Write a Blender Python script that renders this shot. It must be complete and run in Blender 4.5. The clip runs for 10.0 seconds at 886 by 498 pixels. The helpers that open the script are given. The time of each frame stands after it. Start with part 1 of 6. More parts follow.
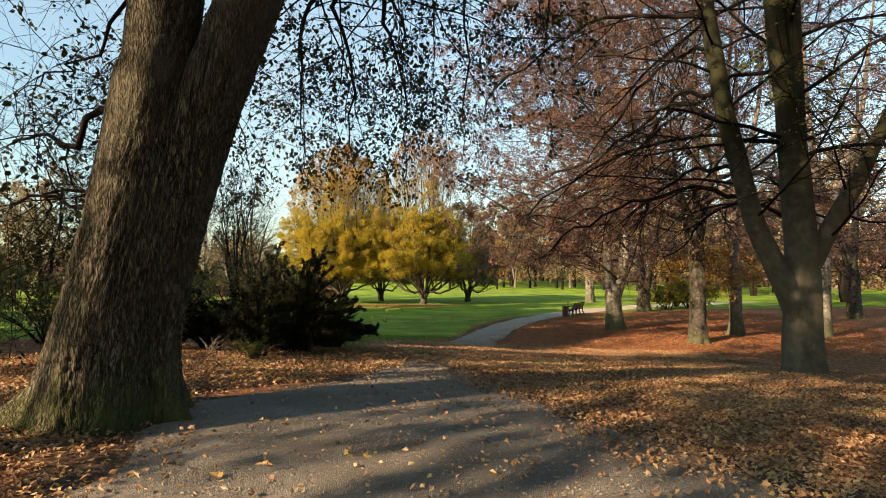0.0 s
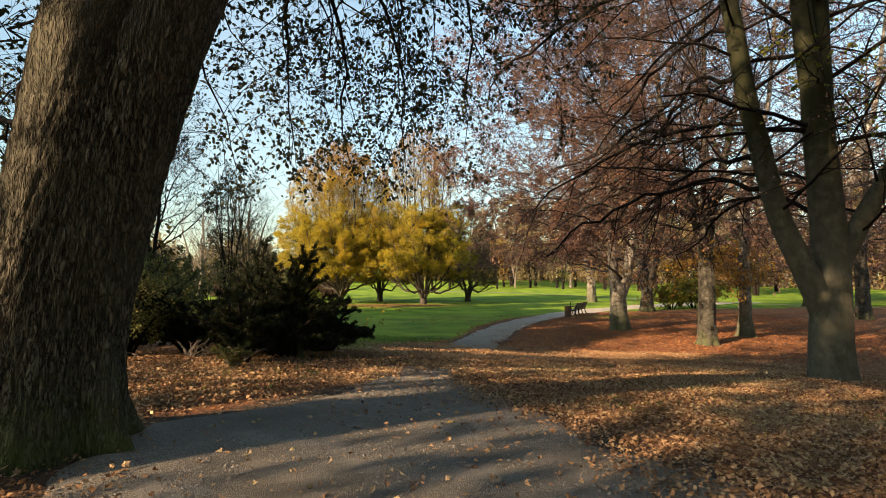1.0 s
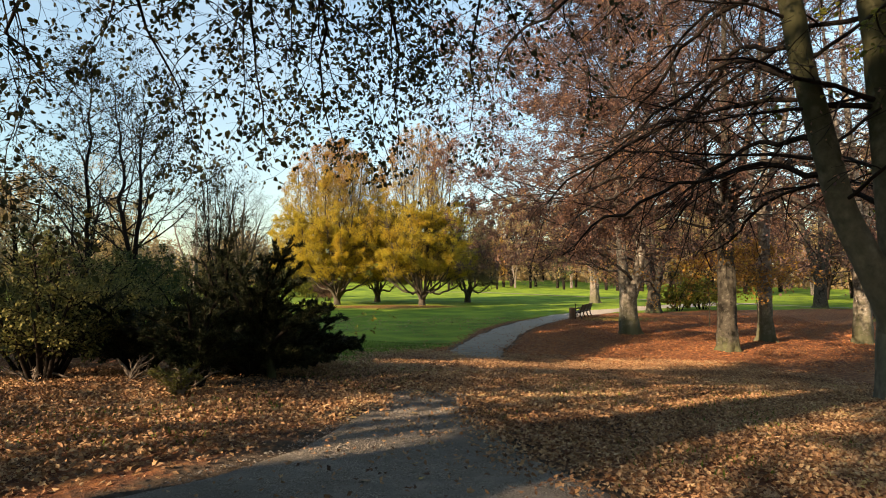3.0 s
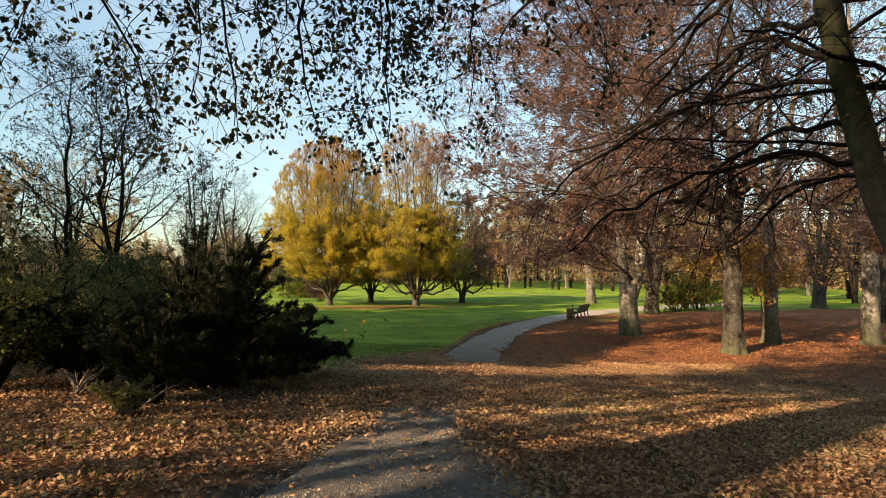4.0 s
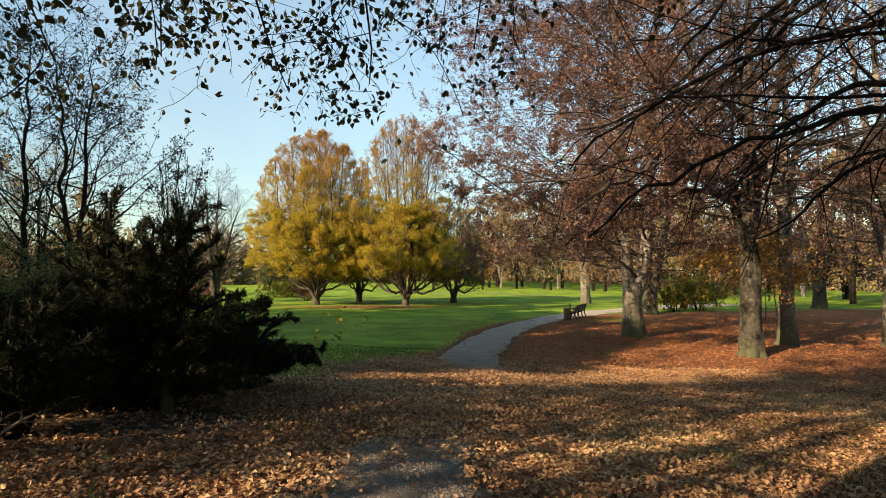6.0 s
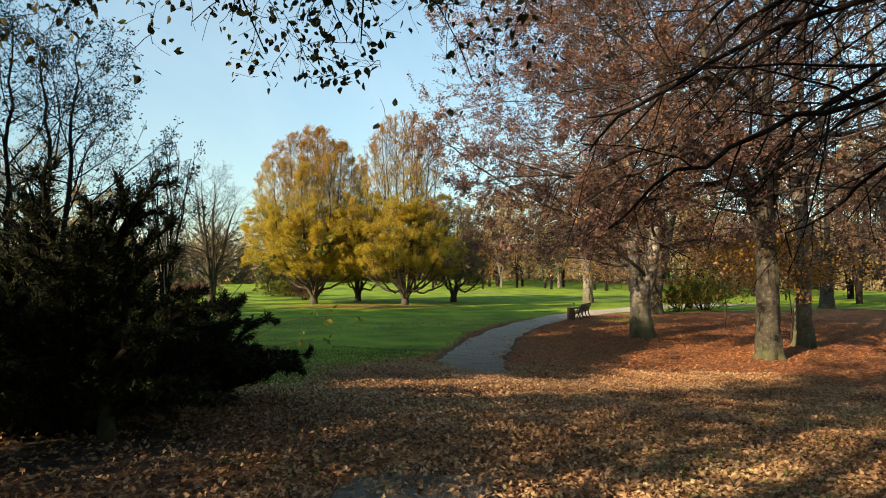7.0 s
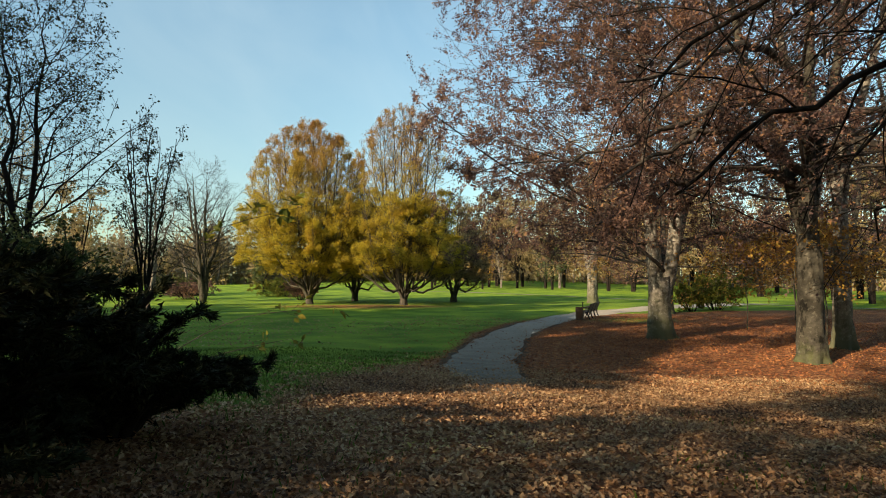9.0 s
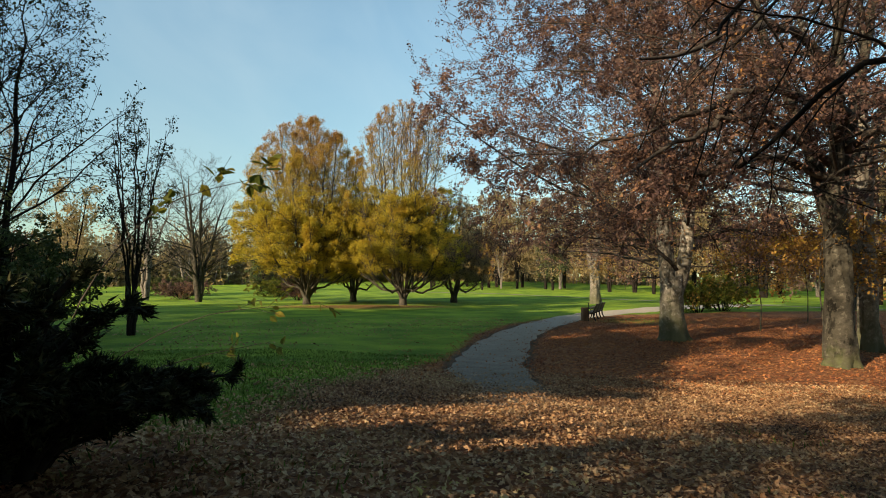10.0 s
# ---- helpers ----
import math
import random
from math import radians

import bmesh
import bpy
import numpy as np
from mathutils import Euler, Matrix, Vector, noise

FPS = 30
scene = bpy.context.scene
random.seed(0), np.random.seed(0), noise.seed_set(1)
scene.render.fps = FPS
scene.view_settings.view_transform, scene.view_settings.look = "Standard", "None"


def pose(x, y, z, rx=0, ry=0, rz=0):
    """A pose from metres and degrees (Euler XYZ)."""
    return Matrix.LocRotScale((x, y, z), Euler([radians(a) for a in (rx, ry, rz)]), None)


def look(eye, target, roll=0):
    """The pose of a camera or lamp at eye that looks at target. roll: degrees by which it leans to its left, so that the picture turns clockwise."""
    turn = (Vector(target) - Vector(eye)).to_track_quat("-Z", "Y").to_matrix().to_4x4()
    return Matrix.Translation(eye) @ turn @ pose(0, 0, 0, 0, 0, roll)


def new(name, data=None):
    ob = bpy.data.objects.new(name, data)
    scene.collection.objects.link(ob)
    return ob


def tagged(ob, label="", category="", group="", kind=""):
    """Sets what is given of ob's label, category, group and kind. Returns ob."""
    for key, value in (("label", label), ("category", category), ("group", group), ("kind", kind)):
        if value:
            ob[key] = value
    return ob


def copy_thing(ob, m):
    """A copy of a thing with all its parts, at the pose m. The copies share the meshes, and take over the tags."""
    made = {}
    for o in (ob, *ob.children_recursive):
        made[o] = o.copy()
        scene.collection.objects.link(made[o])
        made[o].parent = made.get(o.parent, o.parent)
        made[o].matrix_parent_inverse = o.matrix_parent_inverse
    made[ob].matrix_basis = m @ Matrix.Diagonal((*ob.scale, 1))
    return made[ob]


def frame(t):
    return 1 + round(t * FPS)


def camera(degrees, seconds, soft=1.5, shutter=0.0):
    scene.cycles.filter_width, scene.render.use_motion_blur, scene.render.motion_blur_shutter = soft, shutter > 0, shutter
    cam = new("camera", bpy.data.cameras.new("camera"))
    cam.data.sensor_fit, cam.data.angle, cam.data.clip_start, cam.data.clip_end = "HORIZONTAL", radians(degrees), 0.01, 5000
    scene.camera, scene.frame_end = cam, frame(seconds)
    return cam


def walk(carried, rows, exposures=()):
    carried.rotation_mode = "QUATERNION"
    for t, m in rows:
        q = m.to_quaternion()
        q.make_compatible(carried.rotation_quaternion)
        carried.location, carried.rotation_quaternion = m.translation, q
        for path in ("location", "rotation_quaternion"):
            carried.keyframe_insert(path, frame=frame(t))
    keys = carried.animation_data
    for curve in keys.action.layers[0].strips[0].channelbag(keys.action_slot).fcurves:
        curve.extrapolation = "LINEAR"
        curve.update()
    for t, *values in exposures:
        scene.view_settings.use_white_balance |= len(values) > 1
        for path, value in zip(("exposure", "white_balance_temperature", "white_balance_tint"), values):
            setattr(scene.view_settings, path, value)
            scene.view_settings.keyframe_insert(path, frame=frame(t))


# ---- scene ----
cam = camera(75.0, 10.0, soft=1.0)
PATH = [
    (0, (-0.276, -0.172, 2.505), (-0.291, 1.825, 2.61), -0.1),
    (0.5, (-0.284, 0.205, 2.488), (-0.298, 2.202, 2.594), -0.1),
    (1, (-0.298, 0.612, 2.49), (-0.312, 2.609, 2.594), -0.1),
    (1.5, (-0.308, 0.997, 2.503), (-0.322, 2.994, 2.608), -0.1),
    (2, (-0.335, 1.409, 2.513), (-0.347, 3.406, 2.618), -0.1),
    (2.5, (-0.339, 1.793, 2.525), (-0.352, 3.79, 2.629), -0.1),
    (4, (-0.382, 3.076, 2.507), (-0.371, 5.073, 2.612), -0.1),
    (4.5, (-0.397, 3.51, 2.459), (-0.372, 5.507, 2.566), -0.1),
    (5, (-0.413, 3.952, 2.428), (-0.377, 5.949, 2.535), -0.1),
    (5.5, (-0.424, 4.379, 2.38), (-0.382, 6.375, 2.488), -0.0),
    (7, (-0.458, 5.74, 2.311), (-0.412, 7.736, 2.416), 0.1),
    (7.5, (-0.474, 6.191, 2.263), (-0.427, 8.188, 2.37), 0.1),
    (8, (-0.511, 6.668, 2.215), (-0.462, 8.664, 2.324), 0.1),
    (8.5, (-0.535, 7.122, 2.175), (-0.484, 9.118, 2.284), 0.1),
    (9, (-0.561, 7.609, 2.131), (-0.509, 9.605, 2.24), 0.1),
    (9.5, (-0.606, 8.093, 2.084), (-0.552, 10.089, 2.194), 0.2),
    (10, (-0.647, 8.623, 2.05), (-0.591, 10.619, 2.162), 0.2),
]
walk(cam, [(t, look(eye, target, roll)) for t, eye, target, roll in PATH], ((0, 1.13, 8700, 21), (2.5, 1.13, 8600, 23), (5, 1.01, 8500, 23), (8, 0.87, 8000, 13), (10, 0.62, 7850, 12)))

# ---- light ----
SUN_AZ, SUN_EL = radians(228), radians(23)
world = bpy.data.worlds.new("sky")
scene.world = world
world.use_nodes = True
sky = world.node_tree.nodes.new("ShaderNodeTexSky")
sky.sky_type, sky.sun_disc = "NISHITA", False
sky.sun_elevation, sky.sun_rotation = SUN_EL, SUN_AZ
sky.air_density, sky.dust_density, sky.ozone_density = 1.0, 0.5, 2.0
haze = world.node_tree.nodes.new("ShaderNodeMix")
haze.data_type, haze.blend_type = "RGBA", "MULTIPLY"
haze.inputs[0].default_value, haze.inputs[7].default_value = 1.0, (0.83, 1.045, 0.985, 1)
world.node_tree.links.new(sky.outputs[0], haze.inputs[6])
veil = world.node_tree.nodes.new("ShaderNodeMix")
veil.data_type, veil.inputs[7].default_value = "RGBA", (3.7, 4.7, 5.2, 1)
wisps = world.node_tree.nodes.new("ShaderNodeTexNoise")
wisps.inputs["Scale"].default_value, wisps.inputs["Detail"].default_value, wisps.inputs["Distortion"].default_value = 2.6, 7, 0.8
sparse = world.node_tree.nodes.new("ShaderNodeMapRange")
for index, value in ((1, 0.42), (2, 0.75), (3, 0.0), (4, 0.22)):
    sparse.inputs[index].default_value = value
world.node_tree.links.new(wisps.outputs[0], sparse.inputs[0])
world.node_tree.links.new(sparse.outputs[0], veil.inputs[0])
world.node_tree.links.new(haze.outputs[2], veil.inputs[6])
murk = world.node_tree.nodes.new("ShaderNodeMix")
murk.data_type, murk.blend_type, murk.inputs[0].default_value = "RGBA", "MULTIPLY", 1.0
dome = world.node_tree.nodes.new("ShaderNodeTexCoord")
rise = world.node_tree.nodes.new("ShaderNodeSeparateXYZ")
thin = world.node_tree.nodes.new("ShaderNodeMapRange")
for index, value in ((1, 0.0), (2, 0.42), (3, 0.62), (4, 1.06)):
    thin.inputs[index].default_value = value
world.node_tree.links.new(dome.outputs["Generated"], rise.inputs[0])
world.node_tree.links.new(rise.outputs[2], thin.inputs[0])
world.node_tree.links.new(thin.outputs[0], murk.inputs[7])
world.node_tree.links.new(veil.outputs[2], murk.inputs[6])
world.node_tree.links.new(murk.outputs[2], world.node_tree.nodes["Background"].inputs[0])
world.node_tree.nodes["Background"].inputs[1].default_value = 0.152
sun_lamp = new("sun", bpy.data.lights.new("sun", "SUN"))
sun_lamp.data.energy, sun_lamp.data.angle, sun_lamp.data.color = 6.6, radians(0.6), (1.0, 0.84, 0.63)
to_sun = Vector((math.sin(SUN_AZ) * math.cos(SUN_EL), math.cos(SUN_AZ) * math.cos(SUN_EL), math.sin(SUN_EL)))
sun_lamp.matrix_world = look(to_sun * 50, (0, 0, 0))


# ---- materials ----
def ramp(tree, fac, stops):
    node = tree.nodes.new("ShaderNodeValToRGB")
    el = node.color_ramp.elements
    while len(el) < len(stops):
        el.new(0.5)
    for e, (p, c) in zip(el, stops):
        e.position, e.color = p, (*c, 1)
    tree.links.new(fac, node.inputs[0])
    return node.outputs[0]


def noise_tex(tree, vec, scale, detail=6, rough=0.6):
    node = tree.nodes.new("ShaderNodeTexNoise")
    node.inputs["Scale"].default_value, node.inputs["Detail"].default_value, node.inputs["Roughness"].default_value = scale, detail, rough
    if vec:
        tree.links.new(vec, node.inputs["Vector"])
    return node.outputs[0]


def stretch(tree, vec, s):
    node = tree.nodes.new("ShaderNodeMapping")
    node.inputs["Scale"].default_value = s
    tree.links.new(vec, node.inputs[0])
    return node.outputs[0]


def mix(tree, fac, a, b, kind="MIX"):
    node = tree.nodes.new("ShaderNodeMix")
    node.data_type, node.blend_type = "RGBA", kind
    for value, i in ((fac, 0), (a, 6), (b, 7)):
        if isinstance(value, (int, float)):
            node.inputs[i].default_value = value
        elif isinstance(value, tuple):
            node.inputs[i].default_value = (*value, 1)
        else:
            tree.links.new(value, node.inputs[i])
    return node.outputs[2]


def calc(tree, op, a, b=0.5):
    node = tree.nodes.new("ShaderNodeMath")
    node.operation, node.use_clamp = op, False
    for value, i in ((a, 0), (b, 1)):
        if isinstance(value, (int, float)):
            node.inputs[i].default_value = value
        else:
            tree.links.new(value, node.inputs[i])
    return node.outputs[0]


def span(tree, v, lo, hi):
    node = tree.nodes.new("ShaderNodeMapRange")
    tree.links.new(v, node.inputs[0])
    node.inputs[1].default_value, node.inputs[2].default_value = lo, hi
    return node.outputs[0]


def start(name):
    m = bpy.data.materials.new(name)
    m.use_nodes = True
    t = m.node_tree
    shade = t.nodes["Principled BSDF"]
    where = t.nodes.new("ShaderNodeTexCoord").outputs["Object"]
    return m, t, shade, where


def relief(t, shade, height, strength, distance):
    b = t.nodes.new("ShaderNodeBump")
    b.inputs["Strength"].default_value, b.inputs["Distance"].default_value = strength, distance
    t.links.new(height, b.inputs["Height"])
    t.links.new(b.outputs[0], shade.inputs["Normal"])


def bark_material(name, dark, light, moss_or_shade, ridge=(26, 26, 5), moss_or_shade_at=(2.2, 1.4), strength=0.8, patch=None, deep=False, scars=False):
    """Bark with upright ridges, blotches, and a tint by height: mossy and thinning upwards, or painted shade."""
    m, t, shade, where = start(name)
    ridges = noise_tex(t, stretch(t, where, ridge), 1.0, 7, 0.65)
    blotch = noise_tex(t, where, 2.3, 5)
    col = ramp(t, ridges, [(0.3, dark), (0.7, light)])
    crack = calc(t, "ABSOLUTE", calc(t, "SUBTRACT", noise_tex(t, stretch(t, where, tuple(c * 1.5 for c in ridge)), 1.0, 3, 0.5), 0.5))
    furrow = span(t, crack, 0.0, 0.09)
    if deep:
        col = mix(t, furrow, tuple(c * 0.6 for c in dark), col)
    col = mix(t, span(t, blotch, 0.4, 0.75), col, patch or tuple(c * 0.55 for c in light))
    if scars:
        scar = noise_tex(t, stretch(t, where, (5.5, 5.5, 2.6)), 1.0, 6, 0.62)
        col = mix(t, calc(t, "MULTIPLY", span(t, scar, 0.53, 0.6), 0.75), col, tuple(c * 0.35 for c in dark))
        lichen = noise_tex(t, where, 9, 5, 0.6)
        col = mix(t, calc(t, "MULTIPLY", span(t, lichen, 0.56, 0.66), 0.7), col, tuple(min(c * 1.5, 0.4) for c in light))
    if moss_or_shade:
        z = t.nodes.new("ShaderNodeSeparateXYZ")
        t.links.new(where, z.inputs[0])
        amount = calc(t, "ADD", span(t, z.outputs[2], *moss_or_shade_at), calc(t, "MULTIPLY", noise_tex(t, where, 6, 6), 1.3))
        col = mix(t, span(t, amount, 0.9, 1.6), col, moss_or_shade)
    t.links.new(col, shade.inputs["Base Color"])
    shade.inputs["Roughness"].default_value = 0.9
    shade.inputs["Specular IOR Level"].default_value = 0.1
    relief(t, shade, calc(t, "ADD", calc(t, "ADD", ridges, calc(t, "MULTIPLY", furrow, 0.6 if deep else 0.0)), calc(t, "MULTIPLY", noise_tex(t, where, 60, 4), 0.35)), strength, 0.025)
    return m


def leaf_material(name, stops, through_light=0.35, high=None, rough=0.6):
    """Leaves whose colour differs from leaf to leaf and from bough to bough; high: (z low, z high, colour) towards the top of the tree."""
    m, t, shade, where = start(name)
    island = t.nodes.new("ShaderNodeNewGeometry").outputs["Random Per Island"]
    bough = span(t, noise_tex(t, where, 0.55, 3), 0.3, 0.7)
    mixed = calc(t, "ADD", calc(t, "MULTIPLY", island, 0.6), calc(t, "MULTIPLY", bough, 0.4))
    col = ramp(t, mixed, stops)
    if high:
        z = t.nodes.new("ShaderNodeSeparateXYZ")
        t.links.new(where, z.inputs[0])
        up = calc(t, "ADD", span(t, z.outputs[2], high[0], high[1]), calc(t, "MULTIPLY", calc(t, "SUBTRACT", bough, 0.5), 0.7))
        col = mix(t, span(t, up, 0.1, 0.9), col, high[2])
    vein = noise_tex(t, where, 90, 2)
    col = mix(t, 0.35, col, ramp(t, vein, [(0.3, (0.35, 0.35, 0.35)), (0.7, (1, 1, 1))]), "MULTIPLY")
    t.links.new(col, shade.inputs["Base Color"])
    shade.inputs["Roughness"].default_value = rough
    shade.inputs["Specular IOR Level"].default_value = 0.14
    if through_light:
        glow = t.nodes.new("ShaderNodeBsdfTranslucent")
        t.links.new(col, glow.inputs[0])
        both = t.nodes.new("ShaderNodeMixShader")
        both.inputs[0].default_value = through_light
        t.links.new(shade.outputs[0], both.inputs[1])
        t.links.new(glow.outputs[0], both.inputs[2])
        t.links.new(both.outputs[0], t.nodes["Material Output"].inputs[0])
    return m


def plain_material(name, a, b, scale=8, rough=0.7, bump=0.2, metal=0.0, grain=(1, 1, 1), gloss=0.5):
    m, t, shade, where = start(name)
    fine = noise_tex(t, stretch(t, where, grain), scale, 6)
    t.links.new(ramp(t, fine, [(0.3, a), (0.7, b)]), shade.inputs["Base Color"])
    shade.inputs["Roughness"].default_value, shade.inputs["Metallic"].default_value = rough, metal
    shade.inputs["Specular IOR Level"].default_value = gloss
    relief(t, shade, fine, bump, 0.01)
    return m


BARK_OLD = bark_material("old ridged bark", (0.022, 0.02, 0.015), (0.185, 0.174, 0.136), (0.08, 0.1, 0.024), moss_or_shade_at=(0.75, -0.4), patch=(0.085, 0.083, 0.062), ridge=(34, 34, 7), deep=True, strength=1.0)
BARK_BEECH = bark_material("smooth grey beech bark", (0.02, 0.019, 0.016), (0.078, 0.073, 0.06), (0.07, 0.08, 0.036), ridge=(7, 7, 9), moss_or_shade_at=(0.9, -0.5), strength=0.8, patch=(0.045, 0.042, 0.032), scars=True)
BARK_PALE = bark_material("pale blotched bark", (0.09, 0.082, 0.07), (0.32, 0.298, 0.255), (0.075, 0.08, 0.05), moss_or_shade_at=(2.4, 0.2), ridge=(5, 5, 8), strength=0.7, patch=(0.06, 0.055, 0.048), scars=True)
# Mossy tint grows upwards here, painting shade into the upper stems.
BARK_GREEN = bark_material("greenish smooth bark", (0.05, 0.047, 0.036), (0.155, 0.145, 0.108), (0.03, 0.032, 0.016), ridge=(7, 7, 5), moss_or_shade_at=(1.6, 4.6), strength=0.4)
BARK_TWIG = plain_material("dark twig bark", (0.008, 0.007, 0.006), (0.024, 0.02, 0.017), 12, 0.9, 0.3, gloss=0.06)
BARK_LIMB = plain_material("grey brown beech twig bark", (0.022, 0.019, 0.017), (0.075, 0.066, 0.058), 9, 0.9, 0.3, gloss=0.08)
BARK_GREY = plain_material("grey twig bark", (0.09, 0.08, 0.07), (0.20, 0.18, 0.16), 6, 0.9, 0.3, gloss=0.1)
DEAD_WOOD = plain_material("bleached dead wood", (0.05, 0.042, 0.034), (0.13, 0.105, 0.085), 14, 0.85, 0.4)

LEAF_DARK = leaf_material("dull green brown leaves", [(0.1, (0.02, 0.027, 0.012)), (0.5, (0.038, 0.048, 0.018)), (0.8, (0.058, 0.056, 0.022)), (0.95, (0.16, 0.13, 0.03))], 0.22)
LEAF_LIME = leaf_material("yellow green leaves", [(0.1, (0.07, 0.10, 0.02)), (0.5, (0.14, 0.16, 0.03)), (0.9, (0.32, 0.26, 0.04))], 0.45)
LEAF_COPPER = leaf_material("copper brown beech leaves", [(0.05, (0.05, 0.032, 0.034)), (0.4, (0.125, 0.078, 0.07)), (0.7, (0.25, 0.152, 0.12)), (0.95, (0.46, 0.24, 0.09))], 0.43)
LEAF_OCHRE = leaf_material("orange and yellow beech leaves", [(0.05, (0.17, 0.09, 0.035)), (0.4, (0.31, 0.165, 0.05)), (0.7, (0.4, 0.25, 0.055)), (0.95, (0.33, 0.29, 0.06))], 0.45)
LEAF_YELLOW = leaf_material("yellow hornbeam leaves", [(0.08, (0.22, 0.215, 0.042)), (0.35, (0.43, 0.355, 0.055)), (0.65, (0.58, 0.47, 0.06)), (0.92, (0.58, 0.375, 0.05))], 0.48, high=(7.5, 15.5, (0.39, 0.225, 0.075)))
BARK_TRUNK = bark_material("dark hornbeam trunk bark", (0.02, 0.018, 0.015), (0.085, 0.078, 0.064), None, ridge=(6, 6, 3), strength=0.5)
BARK_HORNBEAM = bark_material("grey fluted hornbeam bark", (0.03, 0.027, 0.022), (0.1, 0.092, 0.076), None, ridge=(6, 6, 3), strength=0.5)
LEAF_OLIVE = leaf_material("dull olive shrub leaves", [(0.1, (0.04, 0.05, 0.018)), (0.5, (0.13, 0.14, 0.045)), (0.9, (0.27, 0.25, 0.09))], 0.35)
# Palest stop stands in for sunlit highlights, painted at random over the needles.
LEAF_YEW = leaf_material("black green juniper needles", [(0.1, (0.008, 0.012, 0.006)), (0.6, (0.02, 0.029, 0.012)), (0.95, (0.115, 0.12, 0.06))], 0.08, rough=0.75)
LEAF_FAR = leaf_material("dull brown far leaves", [(0.1, (0.15, 0.12, 0.07)), (0.5, (0.32, 0.25, 0.14)), (0.9, (0.42, 0.32, 0.14))], 0.45)
LEAF_FIR = leaf_material("far evergreen leaves", [(0.1, (0.03, 0.045, 0.02)), (0.6, (0.07, 0.10, 0.035)), (0.9, (0.12, 0.13, 0.05))], 0.2)
LEAF_FALLEN = leaf_material("fallen brown leaves", [(0.1, (0.05, 0.027, 0.018)), (0.25, (0.165, 0.089, 0.05)), (0.45, (0.31, 0.172, 0.09)), (0.66, (0.44, 0.272, 0.15)), (0.86, (0.52, 0.385, 0.22)), (0.97, (0.47, 0.4, 0.12))], 0.12, rough=0.55)
LEAF_FALLEN_RED = leaf_material("fallen red brown leaves", [(0.1, (0.13, 0.044, 0.024)), (0.5, (0.33, 0.125, 0.055)), (0.9, (0.46, 0.215, 0.085))], 0.1)
GRASS_BLADE = leaf_material("grass blades", [(0.1, (0.036, 0.075, 0.012)), (0.5, (0.075, 0.142, 0.021)), (0.9, (0.15, 0.22, 0.042))], 0.3)


def ground_material():
    """Lawn, bare earth and leaf litter, by the sheet's own masks."""
    m, t, shade, where = start("lawn earth and leaf litter")
    a = t.nodes.new("ShaderNodeAttribute")
    a.attribute_name = "cover"
    sep = t.nodes.new("ShaderNodeSeparateColor")
    t.links.new(a.outputs["Color"], sep.inputs[0])
    fine, mid, broad = noise_tex(t, where, 45, 5, 0.7), noise_tex(t, where, 7, 6, 0.65), noise_tex(t, where, 0.35, 4)
    cells = t.nodes.new("ShaderNodeTexVoronoi")
    cells.inputs["Scale"].default_value = 14
    t.links.new(where, cells.inputs["Vector"])
    hue = t.nodes.new("ShaderNodeSeparateColor")
    t.links.new(cells.outputs["Color"], hue.inputs[0])
    grass = ramp(t, fine, [(0.25, (0.03, 0.07, 0.011)), (0.5, (0.066, 0.14, 0.019)), (0.8, (0.14, 0.235, 0.038))])
    grass = mix(t, span(t, broad, 0.35, 0.7), grass, (0.205, 0.315, 0.035))
    litter = ramp(t, hue.outputs[0], [(0.05, (0.08, 0.03, 0.017)), (0.4, (0.19, 0.075, 0.036)), (0.75, (0.31, 0.132, 0.056)), (1.0, (0.4, 0.22, 0.1))])
    litter = mix(t, span(t, fine, 0.35, 0.75), litter, (0.12, 0.06, 0.036))
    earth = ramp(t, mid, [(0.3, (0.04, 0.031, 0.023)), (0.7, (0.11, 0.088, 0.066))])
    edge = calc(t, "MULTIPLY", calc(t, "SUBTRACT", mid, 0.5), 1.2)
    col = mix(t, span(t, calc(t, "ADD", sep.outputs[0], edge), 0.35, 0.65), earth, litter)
    col = mix(t, span(t, calc(t, "ADD", sep.outputs[1], edge), 0.35, 0.65), col, grass)
    t.links.new(col, shade.inputs["Base Color"])
    shade.inputs["Roughness"].default_value = 0.95
    shade.inputs["Specular IOR Level"].default_value = 0.1
    relief(t, shade, calc(t, "ADD", fine, cells.outputs["Distance"]), 0.7, 0.03)
    return m


